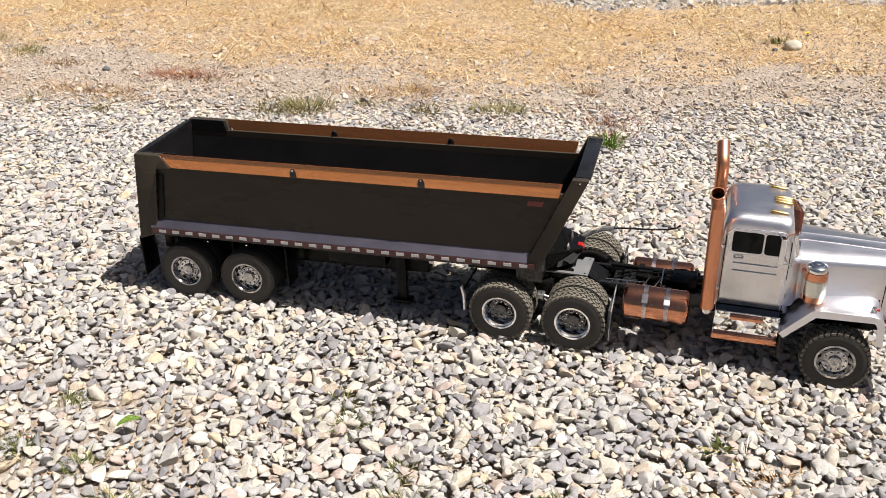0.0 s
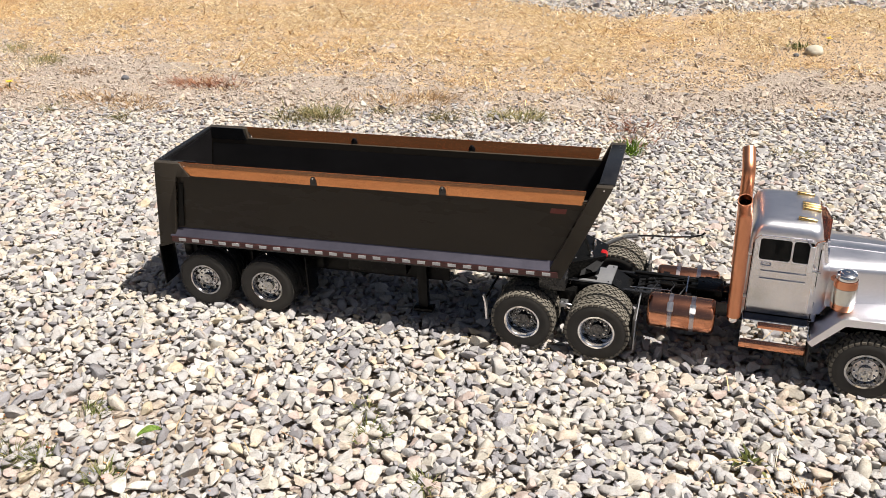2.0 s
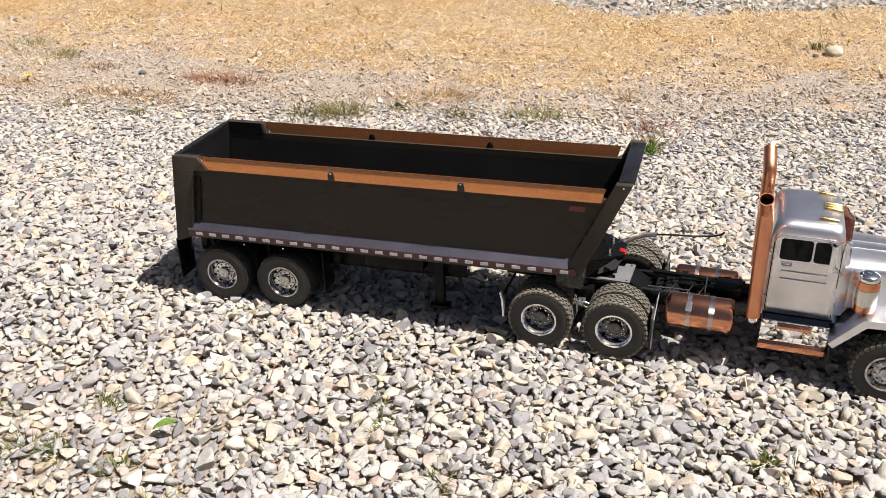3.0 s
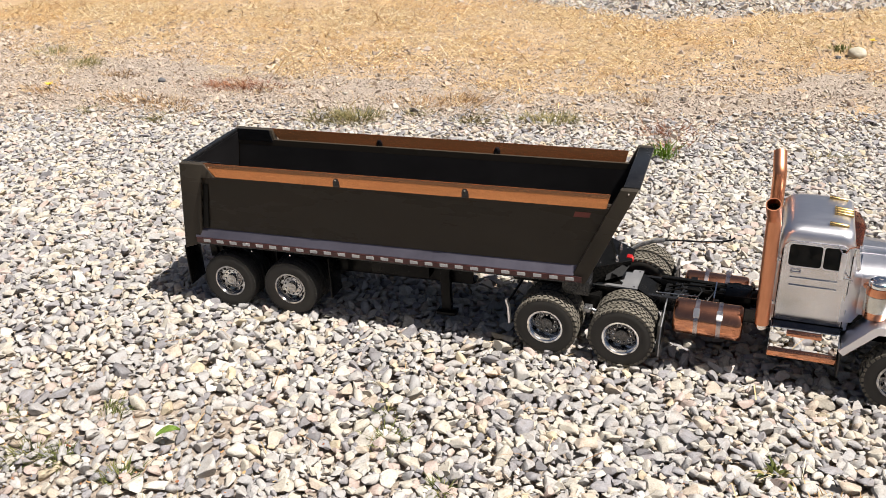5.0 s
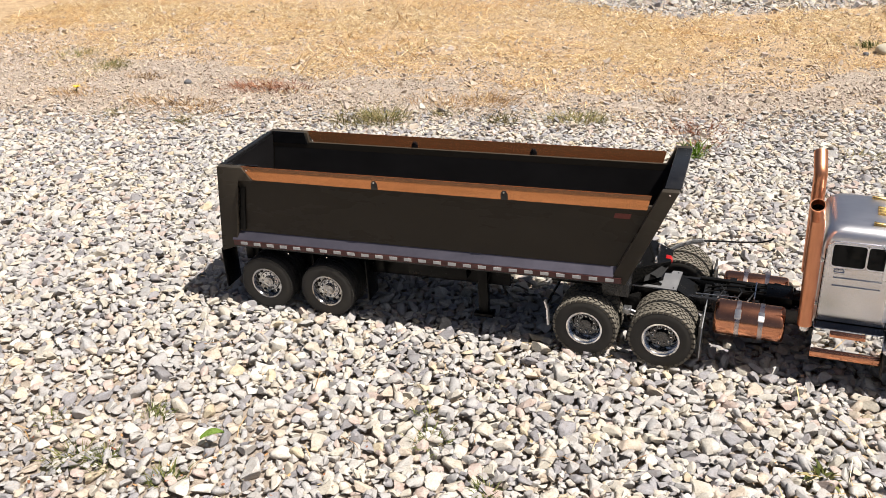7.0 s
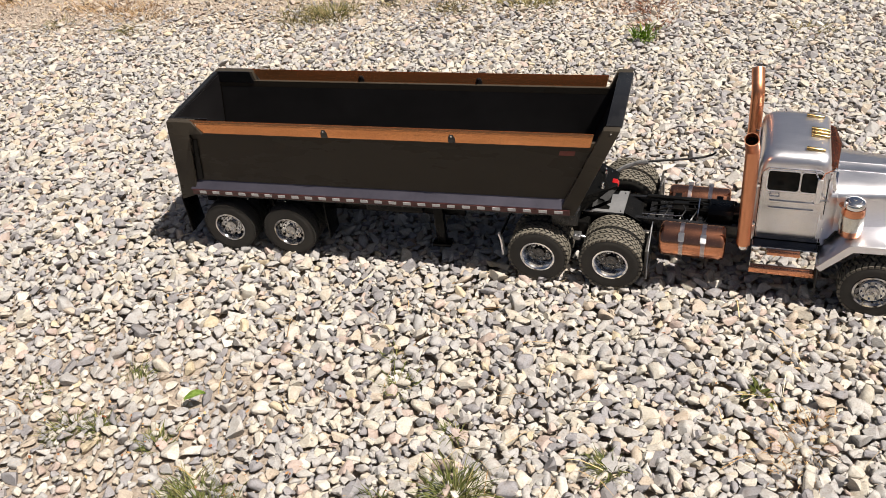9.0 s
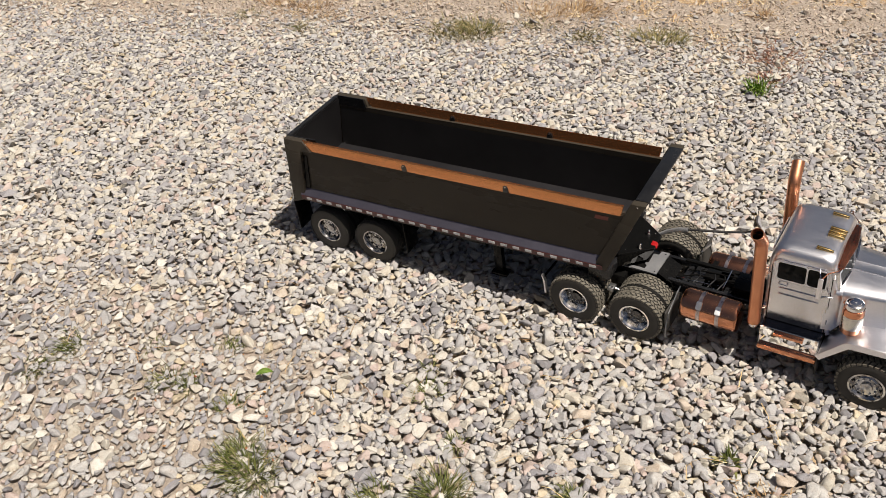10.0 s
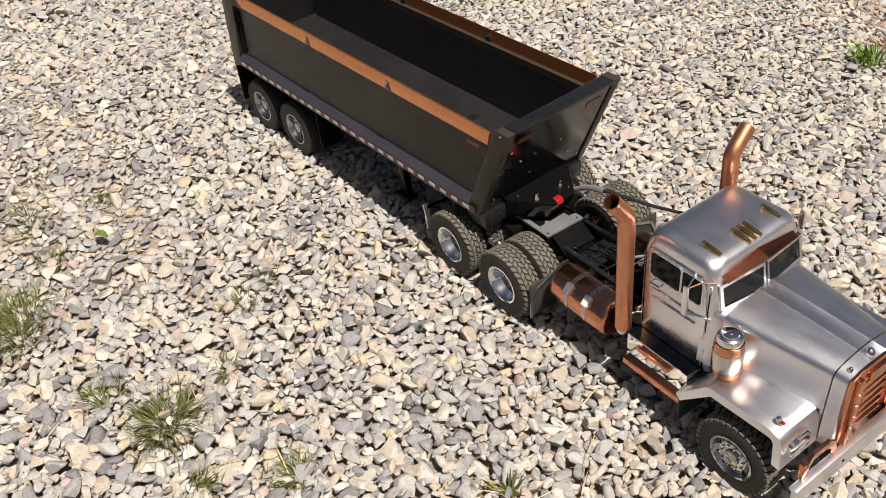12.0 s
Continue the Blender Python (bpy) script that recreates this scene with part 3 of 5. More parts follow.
for i, (x, y, c, h, s) in enumerate(FAR_TUFTS):
    tuft("grass_tuft", "olive and straw-coloured grass tuft at the edge of the gravel", x, y, c, h, s, OLIVE, 140 + i, 1.0, 0.0010, wide=1.3)
DRY_TUFTS = [(-0.93, 0.975, 300, 0.026, 0.030, 2.6), (-0.80, 0.955, 160, 0.024, 0.028, 2.2), (-1.176, 1.205, 120, 0.026, 0.022, 1.6), (-0.10, 1.16, 170, 0.030, 0.028, 2.6),
             (0.0, 1.21, 150, 0.040, 0.026, 1.5), (0.935, -0.271, 90, 0.026, 0.028, 1.0), (0.95, -0.21, 50, 0.022, 0.02, 1.0), (-1.277, 0.985, 120, 0.026, 0.025, 2.0), (0.48, 1.32, 60, 0.03, 0.012, 1.0)]
for i, (x, y, c, h, s, w) in enumerate(DRY_TUFTS):
    tuft("dry_tuft", "low brown dried weed tuft among the stones", x, y, c, h, s, BROWN, 160 + i, 1.1, 0.0011, wide=w)
for i, (x, y, c, h, s) in enumerate([(-0.76, 1.165, 200, 0.030, 0.026), (-0.66, 1.195, 190, 0.030, 0.024), (0.568, 1.10, 170, 0.030, 0.030), (0.60, 0.985, 60, 0.035, 0.014)]):
    tuft("red_weed", "low reddish dried weed on pale soil", x, y, c, h, s, RUSTY, 180 + i, 1.1, 0.0011, wide=1.8 if x < 0 else 1.2)


def build_stems():
    """Loose straws lying on the stones."""
    rng = np.random.default_rng(31)
    n = 150
    p = rng.uniform((-0.5, -0.66), (1.1, 0.02), (n, 2))
    base = np.column_stack([p, rng.uniform(0.003, 0.008, n)])
    ob = blades("loose_straw", base, rng.uniform(0.025, 0.075, n), rng.normal(1.45, 0.05, n), rng.uniform(0.0005, 0.0009, n), rng, STRAW)
    return tagged(ob, "single dry straws lying on the gravel", "straw", kind="stuff")


build_stems()


def build_litter():
    """Crumpled dry leaf scraps caught between the near stones."""
    rng = np.random.default_rng(33)
    p = np.concatenate([rng.normal((0.16, -0.44), (0.17, 0.07), (80, 2)), rng.uniform((-0.3, -0.6), (1.0, -0.05), (30, 2))])
    bm = bmesh.new()
    for x, y in p:
        a, r = rng.uniform(0, 2 * math.pi), rng.uniform(0.0015, 0.0040)
        u, v = Vector((math.cos(a), math.sin(a), rng.normal(0, 0.35))) * r, Vector((-math.sin(a), math.cos(a), rng.normal(0, 0.35))) * r * rng.uniform(0.35, 0.7)
        c = Vector((x, y, rng.uniform(0.002, 0.0065)))
        lift = Vector((0, 0, r * 0.35))
        ring = [bm.verts.new(c + u * k + v * m + lift * abs(k)) for k, m in ((-1, 0), (-0.4, -1), (0.5, -0.8), (1, 0), (0.4, 0.9), (-0.5, 0.8))]
        hub = bm.verts.new(c)
        for i in range(6):
            bm.faces.new((hub, ring[i], ring[(i + 1) % 6]))
    ob = link("leaf_litter", bm, LITTER, None, "", False)
    return tagged(ob, "small dry reddish leaf scraps between the stones", "leaves", kind="stuff")


build_litter()
tuft("green_plant", "fresh green bladed weed standing in the gravel", 0.586, 0.928, 40, 0.047, 0.010, LEAFGREEN, 200, 0.6, 0.0021)
tuft("green_plant", "green leafy weed between the stones", 0.884, -0.172, 22, 0.026, 0.008, GREEN, 201, 0.8, 0.003)
tuft("green_plant", "green weed behind the pale field stone", 0.985, 2.04, 42, 0.024, 0.014, GREEN, 202, 0.7, 0.002)


def build_leaf(x, y):
    bm = bmesh.new()
    n, pts = 7, []
    for i in range(n + 1):
        t = i / n
        w = 0.0072 * math.sin(math.pi * min(1, t * 0.96 + 0.04)) ** 0.8
        z = 0.007 * math.sin(t * 2.6) + 0.004
        pts.append([bm.verts.new(((t - 0.5) * 0.034, k * w, z + abs(k) * 0.0035)) for k in (-1, 0, 1)])
    for a, b in zip(pts, pts[1:]):
        for k in (0, 1):
            bm.faces.new((a[k], a[k + 1], b[k + 1], b[k]))
    bmesh.ops.solidify(bm, geom=bm.faces[:], thickness=0.0005)
    ob = link("fallen_leaf", bm, PALE_LEAF, None, "", True, pose(x, y, 0.008, 4, -6, 25))
    return tagged(ob, "single bright green leaf lying on the gravel", "leaf")


build_leaf(0.123, -0.357)


def boulder(x, y, r, squash, seed, label, material):
    bm = bmesh.new()
    bmesh.ops.create_icosphere(bm, subdivisions=4, radius=r)
    for v in bm.verts:
        v.co *= 1 + 0.16 * noise.noise(v.co / r * 1.1 + Vector((seed, 0, 0))) + 0.03 * noise.noise(v.co / r * 4)
        v.co.z *= squash
    ob = link("field_stone", bm, material, None, "", True, pose(x, y, float(ground_height(x, y)) + r * squash * 0.55, 0, 0, seed * 40))
    return tagged(ob, label, "stone")


FIELD = surface("field_stone", (0.40, 0.36, 0.28), (0.58, 0.53, 0.43), (0.7, 0.9), 0.0, 40, bump=0.4, depth=0.001)
DARKSTONE = surface("dark_stone", (0.07, 0.07, 0.08), (0.15, 0.15, 0.16), (0.6, 0.8), 0.0, 60, bump=0.4, depth=0.001)
boulder(1.03, 1.975, 0.028, 0.72, 1, "rounded pale field stone on the dry grass", FIELD)
boulder(0.975, 1.94, 0.009, 0.7, 2, "small grey stone beside the field stone", DARKSTONE)
boulder(-0.99, 1.17, 0.012, 0.7, 3, "dark grey stone on the soil", DARKSTONE)


def build_flower(x, y):
    root = thing("dandelion", "yellow flower on a short stem in the dry grass", "flower", pose(x, y, float(ground_height(x, y))))
    part("stem", tube([(0, 0, -0.004), (0.002, 0, 0.008), (0.004, 0.002, 0.018)], 0.0012, 6), GREEN, root)
    bm = bmesh.new()
    for k in range(26):
        a = k * 2.4
        r = 0.013 * (0.5 + 0.5 * (k % 3) / 2)
        d, s = Vector((math.cos(a), math.sin(a), 0.25 + 0.3 * (k % 2))), Vector((-math.sin(a), math.cos(a), 0)) * 0.002
        bm.faces.new([bm.verts.new(q) for q in (-s, s, d * r + s, d * r - s)])
    part("bloom", bm, YELLOW, root, at=pose(0.004, 0.002, 0.018))


build_flower(1.075, 2.12)
build_flower(-1.277, 0.995)

# ---- wheels ----
def tyre_mesh(r, w, rim_r):
    h = w / 2
    prof = [(rim_r, -h * 0.80), (rim_r + 0.0015, -h * 0.94), (rim_r + (r - rim_r) * 0.45, -h), (r - 0.006, -h * 0.97), (r - 0.0022, -h * 0.86), (r - 0.0012, -h * 0.5),
            (r - 0.0012, h * 0.5), (r - 0.0022, h * 0.86), (r - 0.006, h * 0.97), (rim_r + (r - rim_r) * 0.45, h), (rim_r + 0.0015, h * 0.94), (rim_r, h * 0.80)]
    return lathe(prof, "y", 48, cap=False)


def tread_mesh(r, w, count, rows, proud=0.0008):
    """Slanted lugs round the tyre, in rows that lean against each other."""
    bm = bmesh.new()
    step = 2 * math.pi / count
    for row in range(rows):
        v0, v1 = -w / 2 * 0.97 + row * w * 0.97 / rows, -w / 2 * 0.97 + (row + 1) * w * 0.97 / rows - 0.0012
        lean = (0.20 if row % 2 else -0.20) * step
        for k in range(count):
            a = (k + 0.5 * (row % 2)) * step
            vs = []
            for rad in (r - 0.003, r + proud):
                for v, sh in ((v0, -lean), (v1, lean)):
                    edge = 0.0012 if (row in (0, rows - 1) and abs(v) > w * 0.4) else 0
                    for da in (-0.33 * step, 0.33 * step):
                        q = a + sh + da
                        vs.append(bm.verts.new(((rad - edge) * math.cos(q), v, (rad - edge) * math.sin(q))))
            for f in ((0, 1, 3, 2), (4, 6, 7, 5), (0, 4, 5, 1), (2, 3, 7, 6), (0, 2, 6, 4), (1, 5, 7, 3)):
                bm.faces.new([vs[i] for i in f])
    return bm


def add_wheel(parent, x, v, z, r, w, style, rim_r, out=-1, dual=False):
    """A wheel as a part: rim and hub carry the tyre. out: -1 faces -y, 1 faces +y."""
    flip = pose(x, v, z, 0, 23 * (x * 7 % 3), 0 if out < 0 else 180)
    h = w / 2
    if style == "dish":
        prof = [(rim_r + 0.001, -h * 0.86), (rim_r + 0.001, -h * 0.97), (rim_r - 0.0015, -h * 0.98), (rim_r - 0.0028, -h * 0.90), (rim_r * 0.83, -h * 0.50), (rim_r * 0.70, -h * 0.05),
                (rim_r * 0.64, -h * 0.02), (rim_r * 0.62, -h * 0.10), (rim_r * 0.34, -h * 0.02), (rim_r * 0.33, -h * 0.3), (rim_r * 0.2, -h * 0.36), (0.0004, -h * 0.36)]
        lug_r, lug_v, n = rim_r * 0.50, -h * 0.02, 10
    elif style == "flat":
        prof = [(rim_r + 0.001, -h * 0.86), (rim_r + 0.001, -h * 0.99), (rim_r - 0.002, -h * 1.0), (rim_r - 0.0035, -h * 0.82), (rim_r - 0.006, -h * 0.62), (rim_r * 0.66, -h * 0.80),
                (rim_r * 0.36, -h * 0.82), (rim_r * 0.34, -h * 1.0), (rim_r * 0.24, -h * 1.06), (0.0004, -h * 1.06)]
        lug_r, lug_v, n = rim_r * 0.55, -h * 0.82, 10
    else:
        prof = [(rim_r + 0.001, -h * 0.86), (rim_r + 0.001, -h * 0.97), (rim_r - 0.0015, -h * 0.98), (rim_r - 0.003, -h * 0.78), (rim_r - 0.005, -h * 0.30), (rim_r * 0.68, -h * 0.22),
                (rim_r * 0.62, -h * 0.36), (rim_r * 0.36, -h * 0.36), (rim_r * 0.33, -h * 0.66), (rim_r * 0.22, -h * 0.72), (0.0004, -h * 0.72)]
        lug_r, lug_v, n = rim_r * 0.50, -h * 0.36, 10
    if style == "dish":
        root = part("wheel", lathe(prof[:6], "y", 40, cap=False), RIM, parent, "polished steel wheel", at=flip)
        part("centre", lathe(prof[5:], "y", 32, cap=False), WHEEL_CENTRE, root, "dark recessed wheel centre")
        for k in range(5):
            a = 2 * math.pi * k / 5
            c = (rim_r * 0.55 * math.cos(a), -h * 0.10, rim_r * 0.55 * math.sin(a))
            ring = [(c[0] + 0.0034 * math.cos(b * math.pi / 5), c[1], c[2] + 0.0034 * math.sin(b * math.pi / 5)) for b in range(11)]
            part("hand_hole_ring", tube(ring, 0.0005, 6), ALU_DULL, root, "bright ring round a hand hole")
    elif style == "trailer":
        root = part("wheel", lathe(prof[:5], "y", 40, cap=False), RIM_FRONT, parent, "polished steel wheel", at=flip)
        part("centre", lathe(prof[4:], "y", 32, cap=False), RIM_DARK, root, "dark reflecting wheel face")
    else:
        root = part("wheel", lathe(prof, "y", 40, cap=False), RIM_FRONT, parent, "polished steel wheel", at=flip)
    part("tyre", tyre_mesh(r, w, rim_r), RUBBER, root, "dark rubber tyre")
    part("tread", tread_mesh(r, w, 64 if style == "trailer" else 34, 5 if style == "dish" else 4 if style == "trailer" else 3, -0.0004 if style == "trailer" else 0.0008), RUBBER if style == "trailer" else DUSTY, root, "" if style == "trailer" else "dusty lugged tread", smooth=False)
    for k in range(n):
        a = 2 * math.pi * k / n
        p = (lug_r * math.cos(a), lug_v, lug_r * math.sin(a))
        part("lug_nut", lathe([(0.0016, 0.0004), (0.0016, -0.0016), (0.001, -0.0026)], "y", 6, None, p), CHROME, root)
    hole, hole_r = (rim_r * 0.84, 0.0021) if style == "flat" else (rim_r * 0.80, 0.0027)
    if style != "dish":
        for k in range(n):
            a = 2 * math.pi * (k + 0.5) / n
            vv = -h * 0.66 if style == "flat" else -h * 0.22
            part("vent_hole", lathe([(hole_r, vv + 0.001), (hole_r, vv - 0.0016)], "y", 10, None, (hole * math.cos(a), 0, hole * math.sin(a))), STEEL_BLACK, root, "dark vent hole")
    return root


# ---- the dump trailer ----
# u runs towards the lorry, v across, w up; it stands slightly nose-up and turned against the lorry
trailer = thing("dump_trailer", "dark olive-black model dump semi-trailer with copper side boards, empty, on gravel", "trailer", pose(0, 0.0965, 0, 0, -0.95, 2.4))


def u_rear(w):
    return -0.065 - (0.250 - w) * 0.106


def u_front(w):
    return 0.594 + (w - 0.11) * 0.46


def along(section, rear, front, bm=None, bevel=0.0):
    """A bar with a (v, w) section between two slanted ends."""
    bm = bm or bmesh.new()
    lo, hi = [bm.verts.new((rear(w), v, w)) for v, w in section], [bm.verts.new((front(w), v, w)) for v, w in section]
    n = len(section)
    fs = [bm.faces.new(lo), bm.faces.new(hi[::-1])] + [bm.faces.new((lo[i], hi[i], hi[(i + 1) % n], lo[(i + 1) % n])) for i in range(n)]
    if bevel:
        bmesh.ops.bevel(bm, geom=list({e for f in fs for e in f.edges}), offset=bevel, segments=2, affect="EDGES")
    return bm


def flipv(section, s):
    return [(v * s, w) for v, w in section]


def build_trailer():
    for s in (-1, 1):
        wall = part("side_wall", along(flipv([(0.0895, 0.232), (0.0875, 0.128), (0.076, 0.128), (0.084, 0.232)], s), lambda w: u_rear(w) + 0.004, lambda w: u_front(w) - 0.004), BODY, trailer, "dark olive-black side wall", smooth=False)
        part("lining", along(flipv([(0.0840, 0.2325), (0.0755, 0.139), (0.0745, 0.139), (0.0830, 0.2325)], s), lambda w: u_rear(w) + 0.010, lambda w: u_front(w) - 0.012), LINER, wall, "black inner lining", smooth=False)
        part("side_board", along(flipv([(0.0916, 0.2515), (0.0934, 0.2475), (0.0942, 0.2420), (0.0942, 0.2360), (0.0934, 0.2295), (0.0864, 0.2295), (0.0908, 0.2515)], s),
                                 lambda w: (-0.024 if s < 0 else 0.004) + (0.2515 - w) * 0.75, lambda w: 0.622 + (w - 0.2295) * 0.25, bevel=0.0007), COPPER_BOARD, trailer, "satin copper side board")
        part("top_rail", along(flipv([(0.0905, 0.2296), (0.0905, 0.2225), (0.0820, 0.2225), (0.0820, 0.2335), (0.0878, 0.2335), (0.0878, 0.2296)], s), lambda w: u_rear(w) + 0.01, lambda w: u_front(w) - 0.02), BODY, trailer, smooth=False)
        part("ledge", along(flipv([(0.0876, 0.1345), (0.0985, 0.1225), (0.0985, 0.1212), (0.0876, 0.1212)], s), lambda w: -0.056, lambda w: u_front(w) - 0.022), LEDGE, trailer, "grey-violet sloped ledge above the marker tape", smooth=False)
        tape = part("marker_tape", box(-0.054, 0.590, *sorted((s * 0.0984, s * 0.0995)), 0.1125, 0.1212), TAPE_RED, trailer, "dark red marker tape with white patches", smooth=False)
        for k in range(26):
            u = -0.0345 + k * 0.0243
            part("white_patch", box(u - 0.0062, u + 0.0062, *sorted((s * 0.0993, s * 0.1001)), 0.1147, 0.1197), TAPE_WHITE, tape, smooth=False)
        part("sill", box(-0.054, 0.588, *sorted((s * 0.086, s * 0.0985)), 0.1100, 0.1214), BLACK, trailer, smooth=False)
        # rear corner post with its plate
        post = [(u_rear(0.2505), 0.2505), (-0.020 if s < 0 else 0.008, 0.2505), (-0.004 if s < 0 else 0.012, 0.2290), (-0.030, 0.2285), (-0.050, 0.1085), (u_rear(0.098), 0.098)]
        part("rear_post", prism(post, "y", *sorted((s * 0.0835, s * 0.0965)), bevel=0.0012), BODY, trailer, "dark rear corner post")
        slot = [(-0.0295, 0.2150), (-0.0215, 0.2150), (-0.0330, 0.1380), (-0.0435, 0.1380)]
        part("slot", prism(slot, "y", *sorted((s * 0.0880, s * 0.0912))), STEEL_BLACK, trailer, "dark upright slot", smooth=False)
        part("corner_plate", prism([(-0.058, 0.2508), (0.003, 0.2508), (0.009, 0.2300), (-0.058, 0.2300)], "y", *sorted((s * 0.0815, s * 0.0834))), BLACK, trailer, "gloss black corner plate", smooth=False)
        front = [(u_front(0.1095) - 0.024, 0.1095), (u_front(0.1095) + 0.002, 0.1095), (u_front(0.2605) + 0.002, 0.2605), (u_front(0.2605) - 0.022, 0.2605)]
        part("front_post", prism(front, "y", *sorted((s * 0.0835, s * 0.0965)), bevel=0.0012), BODY, trailer, "dark slanted front post")
        for u in (0.209, 0.4155):
            b = part("stake_bracket", prism([(u - 0.0055, 0.2300), (u + 0.0055, 0.2300), (u + 0.0055, 0.2385), (u + 0.0026, 0.2440), (u - 0.0026, 0.2440), (u - 0.0055, 0.2385)], "y", *sorted((s * 0.0868, s * 0.0947)), bevel=0.0005), BLACK, trailer, "small black stake bracket")
            bolt(b, (u, s * 0.0948, 0.2415), r=0.0014, h=0.0008)
            bolt(b, (u, s * 0.0866, 0.2425), r=0.0014)
        for u, w in ((-0.010, 0.2475), (u_front(0.255) - 0.008, 0.2565), (-0.055, 0.2475), (-0.040, 0.2475)):
            bolt(trailer, (u, s * 0.0967 if u > -0.03 else s * 0.0835, w), r=0.0013, h=0.0016)
        # spring hangers and their bolts under the sill
        for u in (0.055, 0.165, -0.05):
            part("hanger", box(u - 0.006, u + 0.006, *sorted((s * 0.030, s * 0.044)), 0.045, 0.085, 0.001), STEEL_BLACK, trailer)
        for u in (0.040, 0.110):
            bolt(trailer, (u, s * 0.0868, 0.1000), r=0.0013)
        part("mud_flap", box(-0.0855, -0.0830, *sorted((s * 0.050, s * 0.0935)), 0.026, 0.100, 0.0008), STEEL_BLACK, trailer, "black mud flap", at=pose(0, 0, 0))
        part("mud_flap", box(0.178, 0.1805, *sorted((s * 0.052, s * 0.091)), 0.030, 0.102, 0.0008), STEEL_BLACK, trailer, "black mud flap")
        part("fender_sheet", box(-0.078, 0.176, *sorted((s * 0.052, s * 0.088)), 0.1060, 0.1085), STEEL_BLACK, trailer)
        # landing leg
        leg = part("landing_leg", box(0.359, 0.375, *sorted((s * 0.052, s * 0.064)), 0.016, 0.108, 0.001), STEEL_BLACK, trailer, "black landing leg")
        part("foot_plate", box(0.351, 0.383, *sorted((s * 0.048, s * 0.068)), 0.010, 0.016, 0.001), STEEL_BLACK, leg)
        part("frame_rail", box(-0.075, 0.405, *sorted((s * 0.028, s * 0.036)), 0.054, 0.108, 0.0008), STEEL_BLACK, trailer, "black frame rail")
        for x in (0.0, 0.112):
            add_wheel(trailer, x - 0.004, s * 0.0835, 0.0445 - 0.0165 * x, 0.0485, 0.030, "trailer", 0.0265, s)
            add_wheel(trailer, x - 0.004, s * 0.0500, 0.0445 - 0.0165 * x, 0.0485, 0.028, "trailer", 0.0265, s)
    part("bed_floor", box(u_rear(0.135) + 0.006, u_front(0.135) - 0.004, -0.0770, 0.0770, 0.1300, 0.1390), BED_FLOOR, trailer, "scuffed dark bed floor", smooth=False)
    part("bed_underside", box(-0.070, 0.586, -0.086, 0.086, 0.1088, 0.1298), STEEL_BLACK, trailer, smooth=False)
    # slanted front wall with its top flange
    fw = [(u_front(0.110) - 0.006, 0.110), (u_front(0.110), 0.110), (u_front(0.259), 0.259), (u_front(0.259) - 0.006, 0.259)]
    part("front_wall", prism(fw, "y", -0.0836, 0.0836), ENAMEL, trailer, "glossy dark slanted front wall", smooth=False)
    part("front_lining", prism([(u_front(0.139) - 0.0075, 0.139), (u_front(0.139) - 0.0062, 0.139), (u_front(0.2575) - 0.0062, 0.2575), (u_front(0.2575) - 0.0075, 0.2575)], "y", -0.0828, 0.0828), LINER, trailer, smooth=False)
    part("top_flange", box(u_front(0.259) - 0.019, u_front(0.259) + 0.004, -0.0835, 0.0835, 0.2575, 0.2615, 0.001), BLACK, trailer, "dark top flange of the front wall")
    # tailgate
    tg = [(u_rear(0.102), 0.102), (u_rear(0.102) + 0.006, 0.102), (u_rear(0.246) + 0.006, 0.246), (u_rear(0.246), 0.246)]
    part("tailgate", prism(tg, "y", -0.0834, 0.0834), BODY, trailer, "dark tailgate, closed", smooth=False)
    part("tailgate_lining", prism([(u + 0.0064, w) if i in (1, 2) else (u + 0.0062, w) for i, (u, w) in enumerate([(u_rear(0.139) - 0.0002, 0.139), (u_rear(0.139) + 0.0006, 0.139), (u_rear(0.244) + 0.0006, 0.244), (u_rear(0.244) - 0.0002, 0.244)])], "y", -0.0828, 0.0828), LINER, trailer, smooth=False)
    part("tail_bar", box(-0.068, -0.059, -0.0835, 0.0835, 0.2440, 0.2500, 0.001), BLACK, trailer, "black bar along the tailgate's top")
    for v in (-0.076, -0.066, 0.066, 0.076):
        bolt(trailer, (-0.0635, v, 0.2502), "z", 0.0013, 0.0014)
    bolt(trailer, (-0.0615, 0.0735, 0.1415), "z", 0.0014, 0.0014)
    # axles
    for x in (0.0, 0.112):
        part("axle", lathe([(0.005, -0.07), (0.005, 0.07)], "y", 12, None, (x - 0.004, 0, 0.0445)), STEEL_BLACK, trailer)
        part("leaf_spring", box(x - 0.05, x + 0.042, -0.040, -0.032, 0.052, 0.058, 0.001), STEEL_BLACK, trailer)
        part("leaf_spring", box(x - 0.05, x + 0.042, 0.032, 0.040, 0.052, 0.058, 0.001), STEEL_BLACK, trailer)
    # nose: bolster, king-pin plate, box with lamp and couplings
    # unseen sheet added between the rails to deepen the shadow below
    part("light_block_sheet", box(-0.06, 0.395, -0.0275, 0.0275, 0.060, 0.066), STEEL_BLACK, trailer)
    part("hoist_frame", box(0.24, 0.34, -0.060, 0.060, 0.070, 0.104, 0.002), STEEL_BLACK, trailer)
    part("gooseneck", box(0.480, 0.562, -0.070, 0.070, 0.0905, 0.1080, 0.001), STEEL_BLACK, trailer)
    part("bolster", box(0.560, 0.600, -0.090, 0.090, 0.0860, 0.1095, 0.0012), BLACK, trailer, "black cross bolster")
    plan = [(0.592, -0.054), (0.602, -0.054), (0.640, -0.024), (0.652, -0.014), (0.652, 0.024), (0.640, 0.034), (0.602, 0.062), (0.592, 0.062)]
